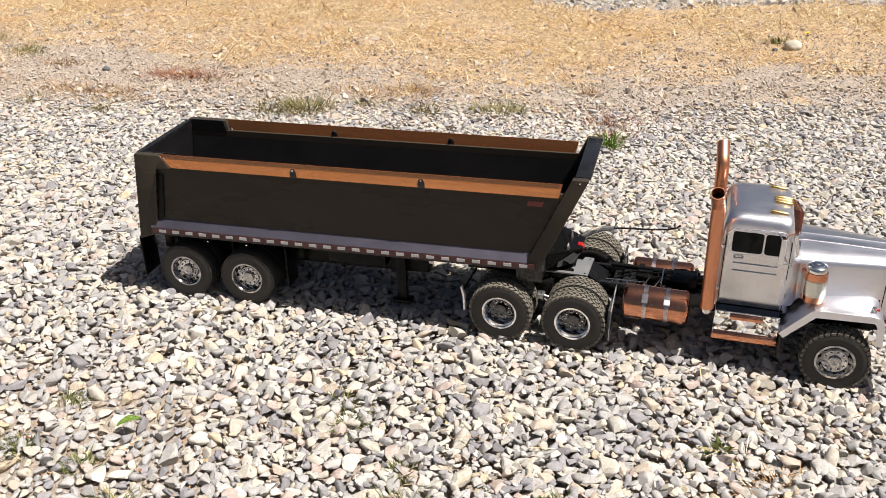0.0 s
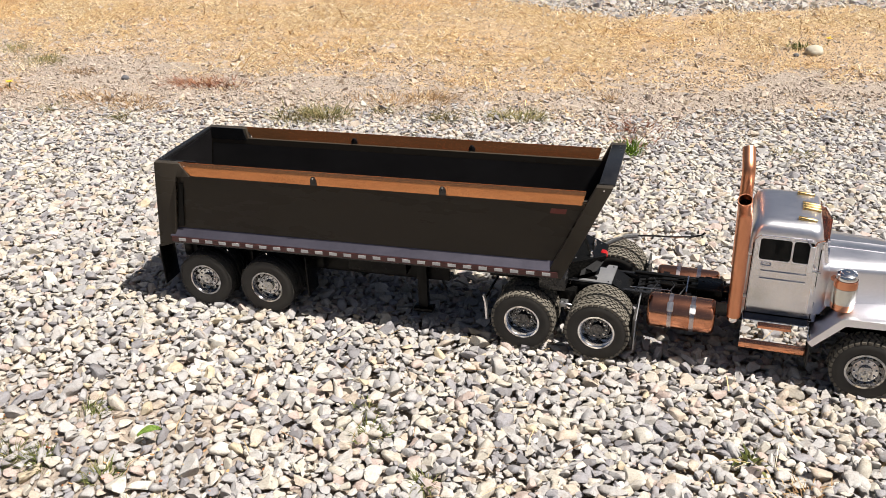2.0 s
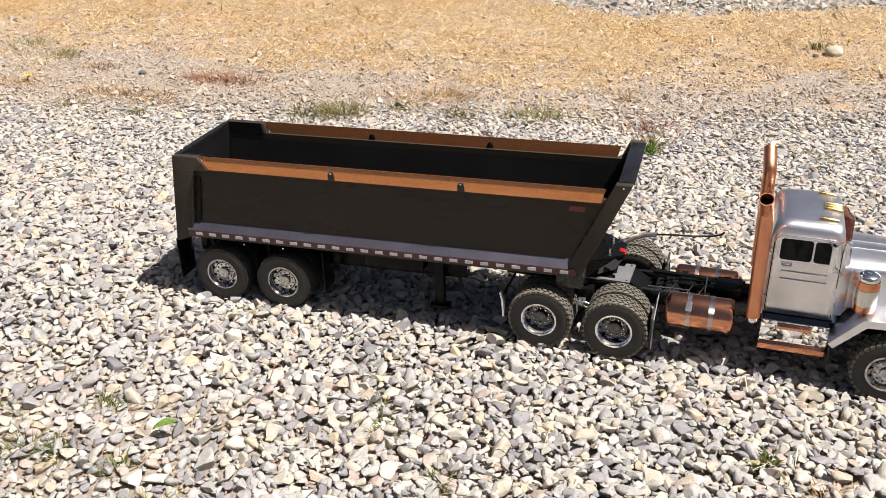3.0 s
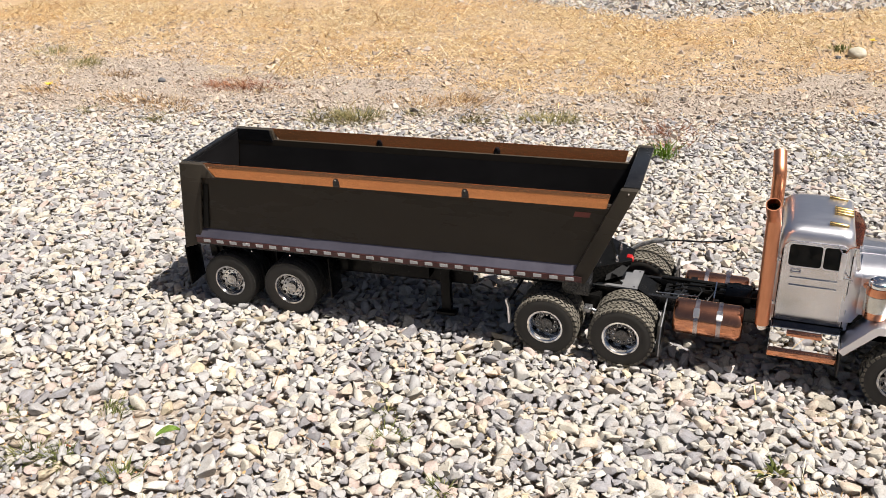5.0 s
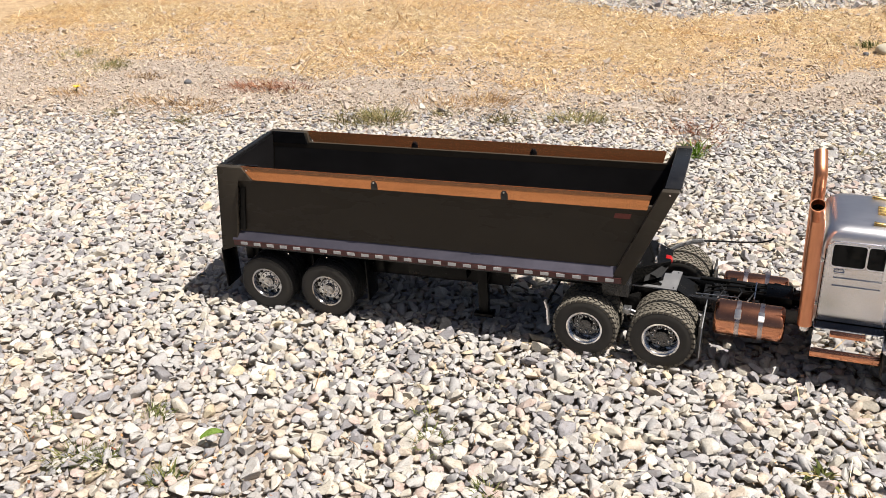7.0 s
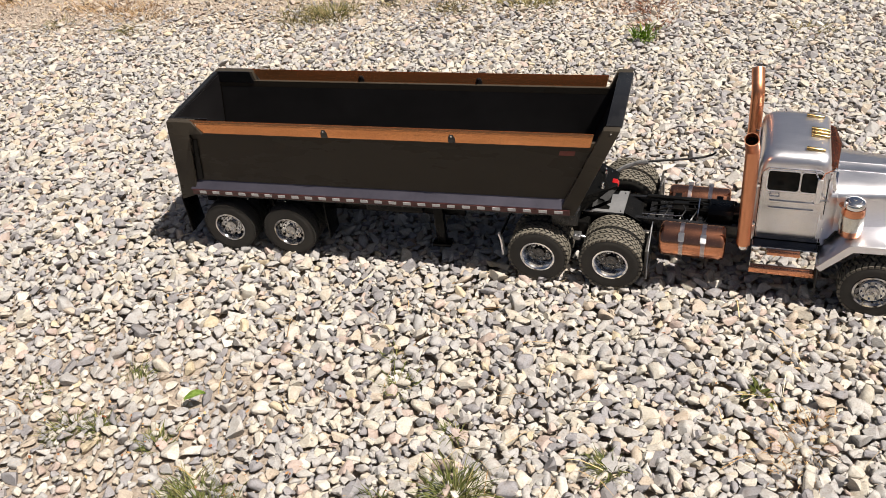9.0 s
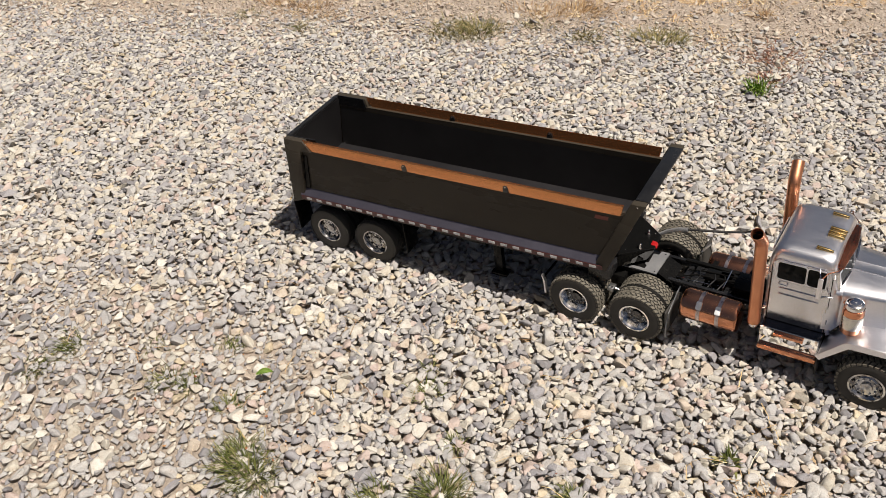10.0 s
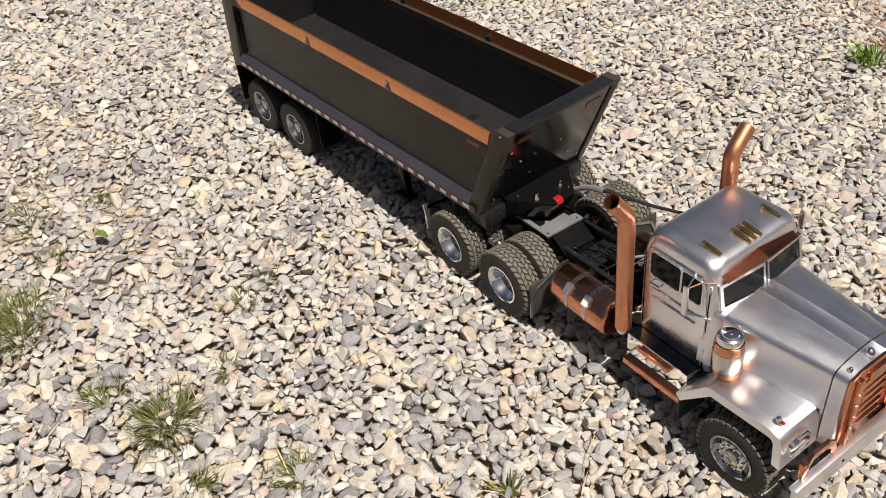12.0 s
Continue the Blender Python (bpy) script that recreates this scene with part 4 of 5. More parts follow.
    rings = [[(x - (x - 0.592) * k, v, z - (x - 0.592) * 0.05) for x, v in plan] for k, z in ((0.22, 0.0895), (0.0, 0.1130), (0.0, 0.1170), (0.03, 0.1182))]
    nose = part("nose_box", loft(rings), NOSE, trailer, "gloss black wedge-shaped nose box", smooth=False)
    part("king_plate", box(0.482, 0.600, -0.060, 0.060, 0.0860, 0.0903, 0.001), STEEL_BLACK, trailer)
    part("lamp", prism([(0.6425, 0.1080), (0.6535, 0.1080), (0.6535, 0.1125), (0.6505, 0.1160), (0.6430, 0.1172)], "y", -0.0085, 0.0035, bevel=0.0014), RED_LENS, nose, "red plastic lamp")
    for v in (-0.024, 0.018):
        part("coupling", lathe([(0.004, 0.112), (0.004, 0.118), (0.0028, 0.120), (0.0028, 0.125), (0.0008, 0.1265)], "z", 12, None, (0.630, v, 0)), CHROME, nose, "chrome air coupling")
    for u, v, w in ((0.640, 0.024, 0.1160), (0.608, -0.038, 0.1178)):
        bolt(nose, (u, v, w), "z", 0.0014, 0.0012)
    for v, w in ((-0.05, 0.19), (0.02, 0.19), (-0.02, 0.15), (0.05, 0.15), (-0.076, 0.22), (0.076, 0.13), (-0.076, 0.13)):
        bolt(trailer, (u_front(w) + 0.0006, v, w), "x", 0.0016, 0.0012)
    # hoist housing inside, against the front wall
    part("hoist_cover", prism([(0.468, 0.1392), (0.520, 0.1392), (0.514, 0.170), (0.500, 0.182), (0.486, 0.182), (0.474, 0.170)], "y", -0.036, -0.004, bevel=0.002), LINER, trailer, "black hoist cover inside the bed")
    # red print bars on the sides and the front wall
    for s in (-1, 1):
        part("print_bar", along(flipv([(0.0898, 0.2205), (0.0894, 0.2125), (0.0885, 0.2125), (0.0885, 0.2205)], s), lambda w: 0.575 + (w - 0.2125) * 0.3, lambda w: 0.598 + (w - 0.2125) * 0.3), RED_PRINT, trailer, "dim red printed mark", smooth=False)
        part("print_bar", prism([(u_front(0.232) - 0.001, 0.232), (u_front(0.232) + 0.0007, 0.232), (u_front(0.241) + 0.0007, 0.241), (u_front(0.241) - 0.001, 0.241)], "y", *sorted((s * 0.046, s * 0.070))), RED_PRINT, trailer, "dim red printed mark", smooth=False)


build_trailer()

# ---- the lorry that pulls it ----
# x runs forwards, v across from the middle, z up
tractor = thing("model_truck", "brushed aluminium and copper model truck tractor standing on gravel", "truck", pose(0, 0.1295, 0))


def rounded(x0, x1, v0, v1, r, n=4):
    """A rounded rectangle, as points (x, v)."""
    pts = []
    for cx, cv, a0 in ((x1 - r, v1 - r, 0), (x0 + r, v1 - r, 90), (x0 + r, v0 + r, 180), (x1 - r, v0 + r, 270)):
        for k in range(n + 1):
            a = radians(a0 + 90 * k / n)
            pts.append((cx + r * math.cos(a), cv + r * math.sin(a)))
    return pts


def ring_frame(x0, x1, z0, z1, r, t, v0, v1, n=4):
    """An upright rounded window frame in the x-z plane, t wide, between depths v0 and v1."""
    outer, inner = rounded(x0 - t, x1 + t, z0 - t, z1 + t, r + t, n), rounded(x0, x1, z0, z1, r, n)
    bm = bmesh.new()
    rows = [[bm.verts.new((x, v, z)) for x, z in pts] for pts, v in ((outer, v1), (outer, v0), (inner, v0), (inner, v1))]
    m = len(outer)
    for a, b in zip(rows, rows[1:] + rows[:1]):
        for k in range(m):
            bm.faces.new((a[k], a[(k + 1) % m], b[(k + 1) % m], b[k]))
    return bm


def build_chassis():
    for s in (-1, 1):
        rail = part("chassis_rail", box(0.500, 1.080, *sorted((s * 0.026, s * 0.033)), 0.054, 0.0770, 0.0008), BLACK, tractor, "black chassis rail")
        for k in range(14):
            bolt(rail, (0.52 + k * 0.027, s * 0.0335, 0.0705 if k % 2 else 0.0610), r=0.0012, h=0.001)
        # aluminium plates over the drive wheels' ends
        part("hanger_plate", prism([(-0.116, 0.022), (-0.116, 0.044), (-0.104, 0.066), (-0.060, 0.0850), (-0.050, 0.0850), (-0.056, 0.081), (-0.101, 0.063), (-0.111, 0.042), (-0.112, 0.022)] if s < 0 else
                                   [(0.116, 0.022), (0.116, 0.044), (0.104, 0.066), (0.060, 0.0850), (0.050, 0.0850), (0.056, 0.081), (0.101, 0.063), (0.111, 0.042), (0.112, 0.022)], "x", 0.7097, 0.7111), ALU_DULL, tractor, "thin aluminium mud wing", smooth=False)
        part("mud_flap", box(0.7065, 0.7095, *sorted((s * 0.052, s * 0.114)), 0.022, 0.074, 0.0006), RUBBER, tractor, "black mud flap")
        part("rear_wing", prism([(0.4835, 0.040), (0.4865, 0.040), (0.4845, 0.068), (0.4805, 0.080), (0.4780, 0.080), (0.4815, 0.068)], "y", *sorted((s * 0.110, s * 0.117))), ALU, tractor, "bright aluminium wing bracket")
        part("wing_arm", tube([(0.4815, s * 0.033, 0.072), (0.4815, s * 0.112, 0.074)], 0.002, 8), STEEL_BLACK, tractor)
        part("leaf_spring", prism([(0.555, 0.058), (0.60, 0.048), (0.645, 0.058), (0.645, 0.062), (0.60, 0.0535), (0.555, 0.062)], "y", *sorted((s * 0.0335, s * 0.040))), STEEL_BLACK, tractor)
        part("torque_box", box(0.586, 0.612, *sorted((s * 0.033, s * 0.060)), 0.052, 0.078, 0.002), STEEL_BLACK, tractor, "black suspension saddle")
        for x in (0.541, 0.655):
            add_wheel(tractor, x, s * 0.1035, 0.0445, 0.0485, 0.0315, "dish", 0.0265, s)
            add_wheel(tractor, x, s * 0.0675, 0.0445, 0.0485, 0.0315, "dish", 0.0265, -s)
        add_wheel(tractor, 1.0290, s * 0.0935, 0.0395, 0.0475, 0.0330, "flat", 0.0265, s)
        bracket = part("torque_bracket", box(0.592, 0.604, *sorted((s * 0.074, s * 0.089)), 0.0630, 0.0705, 0.0012), ALU_DULL, tractor, "small bright suspension bracket between the drive wheels")
        for x in (0.5950, 0.6010):
            bolt(bracket, (x, s * 0.086, 0.0708), "z", 0.0016, 0.0016)
        part("torque_rod", tube([(0.600, s * 0.080, 0.066), (0.641, s * 0.072, 0.050)], 0.0022, 8), ALU_DULL, tractor)
    for x, z in ((0.541, 0.0445), (0.655, 0.0445), (1.0290, 0.0395)):
        part("axle", lathe([(0.006, -0.085), (0.006, -0.012), (0.016, -0.006), (0.016, 0.006), (0.006, 0.012), (0.006, 0.085)], "y", 14, None, (x, 0, z)), STEEL_BLACK, tractor)
    for x in (0.51, 0.60, 0.70, 0.775, 0.835):
        part("cross_member", box(x, x + 0.010, -0.0385, 0.0385, 0.068, 0.0835, 0.0008), BLACK, tractor)
    part("gear_box", box(0.845, 0.960, -0.0255, 0.0255, 0.045, 0.0845, 0.006), STEEL_BLACK, tractor)
    part("drive_shaft", tube([(0.55, 0, 0.056), (0.85, 0, 0.066)], 0.006, 12), STEEL_BLACK, tractor)
    # added sheet, out of sight, that stops light coming through the chassis
    part("light_block_sheet", box(0.690, 0.850, -0.0378, 0.0378, 0.0640, 0.0660), STEEL_BLACK, tractor)
    part("cable_tray", box(0.692, 0.832, 0.0330, 0.0450, 0.0887, 0.0935, 0.0020), STEEL_BLACK, tractor, "black cable tray")
    part("cable_tray", box(0.735, 0.846, -0.0100, 0.0290, 0.0838, 0.0930, 0.0020), STEEL_BLACK, tractor, "black cable tray")
    part("deck_plate", box(0.715, 0.738, -0.0375, 0.0375, 0.0838, 0.0875, 0.0006), BLACK, tractor)
    part("servo_box", box(0.790, 0.828, -0.034, 0.030, 0.0836, 0.1010, 0.0018), STEEL_BLACK, tractor, "black electronics box")
    part("servo_box", box(0.758, 0.782, 0.000, 0.032, 0.0836, 0.0930, 0.0014), STEEL_BLACK, tractor)
    for x, v, z in ((0.742, -0.030, 0.088), (0.752, 0.02, 0.088), (0.80, -0.025, 0.0995), (0.82, -0.025, 0.0995), (0.745, 0.034, 0.088), (0.70, -0.041, 0.0893), (0.73, -0.041, 0.0893), (0.76, -0.041, 0.0893), (0.79, 0.041, 0.0893), (0.72, 0.041, 0.0893)):
        bolt(tractor, (x, v, z), "z", 0.0014, 0.0012)
    spots = np.random.default_rng(8)
    for _ in range(34):
        bolt(tractor, (float(spots.uniform(0.70, 0.85)), float(spots.uniform(-0.044, 0.044)), float(spots.uniform(0.084, 0.0895))), "z", 0.0011, 0.0016)
    for x in (0.722, 0.748, 0.765, 0.786):
        part("cable", tube([(x, -0.036, 0.086), (x + 0.008, -0.012, 0.0935), (x + 0.002, 0.014, 0.0925), (x + 0.010, 0.036, 0.086)], 0.0013, 6), BLACK, tractor)
    part("air_line", tube([(0.70, -0.018, 0.086), (0.725, -0.012, 0.094), (0.755, -0.006, 0.092), (0.79, -0.010, 0.098)], 0.0016, 8), STEEL_BLACK, tractor)
    part("air_line", tube([(0.705, 0.012, 0.086), (0.735, 0.006, 0.0955), (0.765, 0.012, 0.0945), (0.80, 0.006, 0.1005)], 0.0016, 8), STEEL_BLACK, tractor)
    part("steel_rod", tube([(0.69, -0.030, 0.0885), (0.752, -0.030, 0.0905), (0.758, -0.034, 0.078)], 0.0012, 8), CHROME, tractor)
    part("steel_rod", tube([(0.775, 0.030, 0.098), (0.775, -0.036, 0.0935), (0.775, -0.042, 0.075)], 0.0013, 8), CHROME, tractor)
    # all this lies low, between the narrow rails
    for ob in tractor.children:
        if ob.name.split(".")[0] in ("cross_member", "light_block_sheet", "cable_tray", "deck_plate", "servo_box", "cable", "air_line", "steel_rod", "bolt"):
            ob.matrix_basis = Matrix.Translation((0, 0, -0.0115)) @ Matrix.Diagonal((1, 0.68, 1, 1))
    # fifth wheel: dark block with a pale plate, open to the rear
    fifth = part("fifth_wheel", box(0.600, 0.662, -0.0425, 0.0180, 0.0700, 0.0873, 0.002), STEEL_BLACK, tractor, "dark fifth wheel block")
    plate = [(0.578, -0.0435), (0.6635, -0.0435), (0.6645, 0.0190), (0.6500, 0.0190), (0.6480, 0.0080), (0.6390, 0.0075), (0.6400, -0.0180), (0.6345, -0.0225), (0.6400, -0.0280), (0.6400, -0.0365), (0.578, -0.0370)]
    part("coupling_plate", prism(plate, "z", 0.0875, 0.0900), GREY_STEEL, fifth, "dull aluminium coupling plate", smooth=False)
    for x, v in ((0.6585, -0.0385), (0.6590, 0.0130), (0.585, -0.0402), (0.612, -0.0402)):
        bolt(fifth, (x, v, 0.0902), "z", 0.0013, 0.0008, STEEL_BLACK)
    part("ramp", prism([(0.6640, 0.0868), (0.6640, 0.0848), (0.6880, 0.0700), (0.6900, 0.0715)], "y", -0.036, 0.016), STEEL_BLACK, fifth, "black sloping guide plate")


def build_cab():
    lv = [(0.0850, 0.853, 0.958, 0.0700, 0.006), (0.1000, 0.853, 0.958, 0.0715, 0.008), (0.1780, 0.853, 0.958, 0.0715, 0.010), (0.2050, 0.854, 0.953, 0.0708, 0.010), (0.2140, 0.8552, 0.950, 0.0700, 0.012),
          (0.2210, 0.8570, 0.9492, 0.0688, 0.014), (0.2264, 0.8600, 0.9475, 0.0660, 0.016), (0.2298, 0.8640, 0.9440, 0.0615, 0.018), (0.2316, 0.8710, 0.9365, 0.0525, 0.018), (0.2324, 0.8850, 0.9240, 0.0310, 0.012)]
    cab = part("cab", loft([[(x, v, z) for x, v in rounded(x0, x1, -w, w, r, 6)] for z, x0, x1, w, r in lv]), ALU, tractor, "brushed aluminium cab with rounded roof")
    for s in (-1, 1):
        f = s * 0.0715
        door = part("door", prism([(0.8615, 0.0900), (0.9480, 0.0900), (0.9480, 0.1760), (0.9440, 0.2060), (0.9370, 0.2130), (0.8690, 0.2130), (0.8615, 0.2060)], "y", *sorted((f * 0.995, f + s * 0.0012)), bevel=0.0005, seg=1), DOOR_ALU, tractor, "polished aluminium door, closed", smooth=False)
        for x0, x1 in ((0.8690, 0.9110), (0.9134, 0.9405)):
            win = part("window", ring_frame(x0, x1, 0.1765, 0.2090, 0.0040, 0.0014, f + s * 0.0005, f + s * 0.0024), ALU, door, "side window in an aluminium frame")
            part("pane", prism(rounded(x0, x1, 0.1765, 0.2090, 0.0045), "y", *sorted((f + s * 0.0004, f + s * 0.0016))), GLASS, win, "dark tinted glass", smooth=False)
        for z in (0.1575, 0.1455):
            part("trim_strip", box(0.8735, 0.9350, *sorted((f + s * 0.001, f + s * 0.0034)), z, z + 0.0022, 0.0007), CHROME, door, "bright trim strip")
        part("handle", tube([(0.874, f + s * 0.001, 0.1690), (0.874, f + s * 0.006, 0.1690), (0.886, f + s * 0.006, 0.1690), (0.886, f + s * 0.001, 0.1690)], 0.0016, 8), CHROME, door, "chrome door handle")
        for x in (0.8603, 0.9492):
            part("door_gap", box(x - 0.0006, x + 0.0006, *sorted((f * 0.99, f + s * 0.0004)), 0.0900, 0.2000), STEEL_BLACK, door, "dark gap", smooth=False)
        part("door_gap", box(0.8580, 0.9520, *sorted((f * 0.98, f + s * 0.0010)), 0.0872, 0.0896), STEEL_BLACK, door, "dark gap", smooth=False)
        for z in (0.110, 0.160, 0.200):
            part("hinge", lathe([(0.0014, z), (0.0014, z + 0.009)], "z", 8, None, (0.9505, f + s * 0.0005, 0)), CHROME, door)
        for z in (0.118, 0.185):
            part("grab_stud", lathe([(0.0016, 0), (0.0016, s * 0.004), (0.0024, s * 0.0045), (0.0024, s * 0.007)], "y", 8, None, (0.8572, f, z)), CHROME, cab, "chrome stud")
        # mirror on two arms
        mirror = part("mirror", box(0.9325, 0.9395, *sorted((s * 0.0925, s * 0.0955)), 0.174, 0.213, 0.0012), ALU, tractor, "tall bright door mirror")
        part("arm", tube([(0.936, s * 0.0940, 0.2100), (0.942, s * 0.078, 0.2130), (0.953, s * 0.066, 0.2120)], 0.0009, 8), COPPER, mirror, "thin copper mirror arm")
        part("arm", tube([(0.936, s * 0.0940, 0.1775), (0.944, s * 0.080, 0.1700), (0.953, s * 0.0715, 0.1640)], 0.0013, 8), CHROME, mirror)
        part("arm", tube([(0.936, s * 0.0940, 0.2090), (0.928, s * 0.0700, 0.2130)], 0.0010, 8), CHROME, mirror)
    for k, v in enumerate((-0.040, 0.000, 0.040)):
        bolt(cab, (0.8560, v * 1.3, 0.2150), "x", 0.0012, 0.0012)
    for x in (0.870, 0.885, 0.900):
        bolt(cab, (x, -0.0668, 0.2205), "y", 0.0010, 0.001)
        bolt(cab, (x, 0.0668, 0.2205), "y", 0.0010, 0.001)
    part("rear_window", ring_frame(-0.040, 0.040, 0.185, 0.212, 0.005, 0.002, -0.001, 0.001), ALU, cab, at=Matrix(((0, 1, 0, 0.8525), (1, 0, 0, 0), (0, 0, 1, 0), (0, 0, 0, 1))))
    part("pane", prism(rounded(-0.040, 0.040, 0.185, 0.212, 0.005), "x", 0.8522, 0.8535), GLASS, cab, smooth=False)
    # split windscreen, each half turned a little
    for s in (-1, 1):
        def face(v, z, out):
            x = 0.9605 - (z - 0.178) * 0.20 + 0.006 * (1 - abs(v) / 0.066)
            return (x + out, v, z)
        corners = [(s * 0.0045, 0.1790), (s * 0.0610, 0.1815), (s * 0.0610, 0.2050), (s * 0.0045, 0.2060)]
        grow = [(s * 0.0015, 0.1755), (s * 0.0655, 0.1780), (s * 0.0650, 0.2085), (s * 0.0015, 0.2095)]
        bm = bmesh.new()
        rows = [[bm.verts.new(face(v, z, o)) for v, z in pts] for pts, o in ((grow, -0.006), (grow, 0.0012), (corners, 0.0012), (corners, -0.002))]
        for a, b in zip(rows, rows[1:]):
            for k in range(4):
                bm.faces.new((a[k], a[(k + 1) % 4], b[(k + 1) % 4], b[k]))
        ws = part("windscreen", bm, DOOR_ALU, tractor, "half of a split windscreen in an aluminium frame", smooth=False)
        bm = bmesh.new()
        lo, hi = [bm.verts.new(face(v, z, -0.0030)) for v, z in corners], [bm.verts.new(face(v, z, -0.0006)) for v, z in corners]
        bm.faces.new(lo), bm.faces.new(hi[::-1])
        for k in range(4):
            bm.faces.new((lo[k], lo[(k + 1) % 4], hi[(k + 1) % 4], hi[k]))
        part("pane", bm, GLASS, ws, "dark tinted glass", smooth=False)
    # visor: two copper plates meeting in a shallow point
    for s in (-1, 1):
        bm = bmesh.new()
        top = [(0.9465, 0, 0.2225), (0.9425, s * 0.0580, 0.2175), (0.9580, s * 0.0560, 0.2105), (0.9640, 0, 0.2160)]
        vs = [bm.verts.new(p) for p in top]
        bm.faces.new(vs)
        bmesh.ops.solidify(bm, geom=bm.faces[:], thickness=0.0014)
        part("visor", bm, COPPER, tractor, "half of a copper sun visor", smooth=False)
        part("visor_lip", tube([(0.9580, s * 0.0560, 0.2105), (0.9640, 0, 0.2160)], 0.0009, 6), COPPER, tractor)
    # five brass tubes as roof lights
    for x, v, z in ((0.9150, -0.0480, 0.2322), (0.9215, -0.0107, 0.2323), (0.9215, -0.0020, 0.2326), (0.9215, 0.0067, 0.2326), (0.9150, 0.0455, 0.2322)):
        tl = part("roof_light", lathe([(0.0030, 0), (0.0030, 0.0020), (0.0024, 0.0026), (0.0030, 0.0032), (0.0030, 0.0180), (0.0024, 0.0205), (0.0024, 0.0245), (0.0010, 0.0250)], "x", 14), BRASS, tractor, "brass tube roof light", at=pose(x, v, z + 0.0018, 0, 6, 0))
        part("saddle", box(0.008, 0.013, -0.002, 0.002, -0.0075, -0.0022, 0.0005), BRASS, tl)


def hood_section(half, low, edge, top):
    pts = [(-half * 1.05, low), (-half, edge - 0.010), (-half * 0.97, edge - 0.004), (-half * 0.88, edge), (-half * 0.55, edge + (top - edge) * 0.62), (-0.011, top - 0.0006), (-0.0105, top + 0.0006), (-0.009, top)]
    return pts + [(-v, z) for v, z in pts[::-1]]


def build_hood():
    secs = [(0.9600, 0.0655, 0.112, 0.1750, 0.1805), (0.9750, 0.0635, 0.112, 0.1748, 0.1805), (1.0300, 0.0555, 0.106, 0.1738, 0.1798), (1.0832, 0.0465, 0.080, 0.1722, 0.1785)]
    hood = part("hood", loft([[(x, v, z) for v, z in hood_section(h, lo, e, t)] for x, h, lo, e, t in secs]), ALU, tractor, "brushed aluminium bonnet with a raised middle rib")
    for s in (-1, 1):
        part("seam", tube([(0.9780, s * 0.0628, 0.1585), (1.0300, s * 0.0552, 0.1560), (1.0790, s * 0.0470, 0.1530)], 0.0006, 6), STEEL_BLACK, hood, "dark seam")
    cowl = [[(x, v, z) for v, z in hood_section(h, lo, e, t)] for x, h, lo, e, t in ((0.9440, 0.0712, 0.10, 0.1790, 0.1830), (0.9600, 0.0690, 0.10, 0.1770, 0.1815), (0.9690, 0.0620, 0.11, 0.1725, 0.1775))]
    part("cowl", loft(cowl), ALU, tractor, "aluminium cowl under the windscreen")
    part("hood_gap", loft([[(x, v, z) for v, z in hood_section(0.0445, 0.082, 0.1700, 0.1765)] for x in (1.0820, 1.0855)]), STEEL_BLACK, tractor, "dark gap ahead of the bonnet")
    shell = part("radiator_shell", loft([[(x, v, z) for v, z in hood_section(h, 0.072, e, t)] for x, h, e, t in ((1.0847, 0.0465, 0.1720, 0.1783), (1.0990, 0.0455, 0.1710, 0.1770), (1.1010, 0.0435, 0.1690, 0.1750))]), ALU, tractor, "aluminium radiator shell")
    part("filler_cap", lathe([(0.0050, 0.1755), (0.0050, 0.1790), (0.0040, 0.1815), (0.0020, 0.1830), (0.0006, 0.1834)], "z", 14, None, (1.0925, -0.004, 0)), CHROME, shell, "chrome filler cap")
    for v in (-0.034, 0.034):
        part("marker_lamp", lathe([(0.0030, 0.1700), (0.0030, 0.1750), (0.0016, 0.1775), (0.0004, 0.1780)], "z", 10, None, (1.0930, v, 0)), CHROME, shell)
    # copper grille with bars, flared to the top
    grille = part("grille", prism([(-0.044, 0.072), (0.044, 0.072), (0.050, 0.150), (0.046, 0.1750), (0.030, 0.1800), (-0.030, 0.1800), (-0.046, 0.1750), (-0.050, 0.150)], "x", 1.1015, 1.1045, bevel=0.0006), COPPER, tractor, "copper grille plate")
    for k in range(6):
        z = 0.092 + k * 0.0125
        part("bar", box(1.1042, 1.1058, -0.020, 0.020, z, z + 0.0034, 0.0005), COPPER, grille)
    for v in (-0.036, 0.036):
        part("guard_strip", box(1.1044, 1.1090, v - 0.0035, v + 0.0035, 0.074, 0.172, 0.0008), COPPER, grille)
        for z in (0.088, 0.104, 0.120, 0.136, 0.152):
            bolt(grille, (1.1095, v, z), "x", 0.0014, 0.0012)
    part("header", box(1.1044, 1.1082, -0.022, 0.022, 0.1640, 0.1720, 0.0008), COPPER, grille)
    bumper = part("bumper", prism([(1.1100, 0.0520), (1.1150, 0.0520), (1.1150, 0.0800), (1.1060, 0.0800), (1.1060, 0.0780), (1.1100, 0.0770)], "y", -0.122, 0.122, bevel=0.0006), ALU, tractor, "broad aluminium bumper")
    for s in (-1, 1):
        part("horn_post", box(1.1035, 1.1095, *sorted((s * 0.098, s * 0.107)), 0.0802, 0.1010, 0.0008), COPPER, bumper, "copper bumper post")
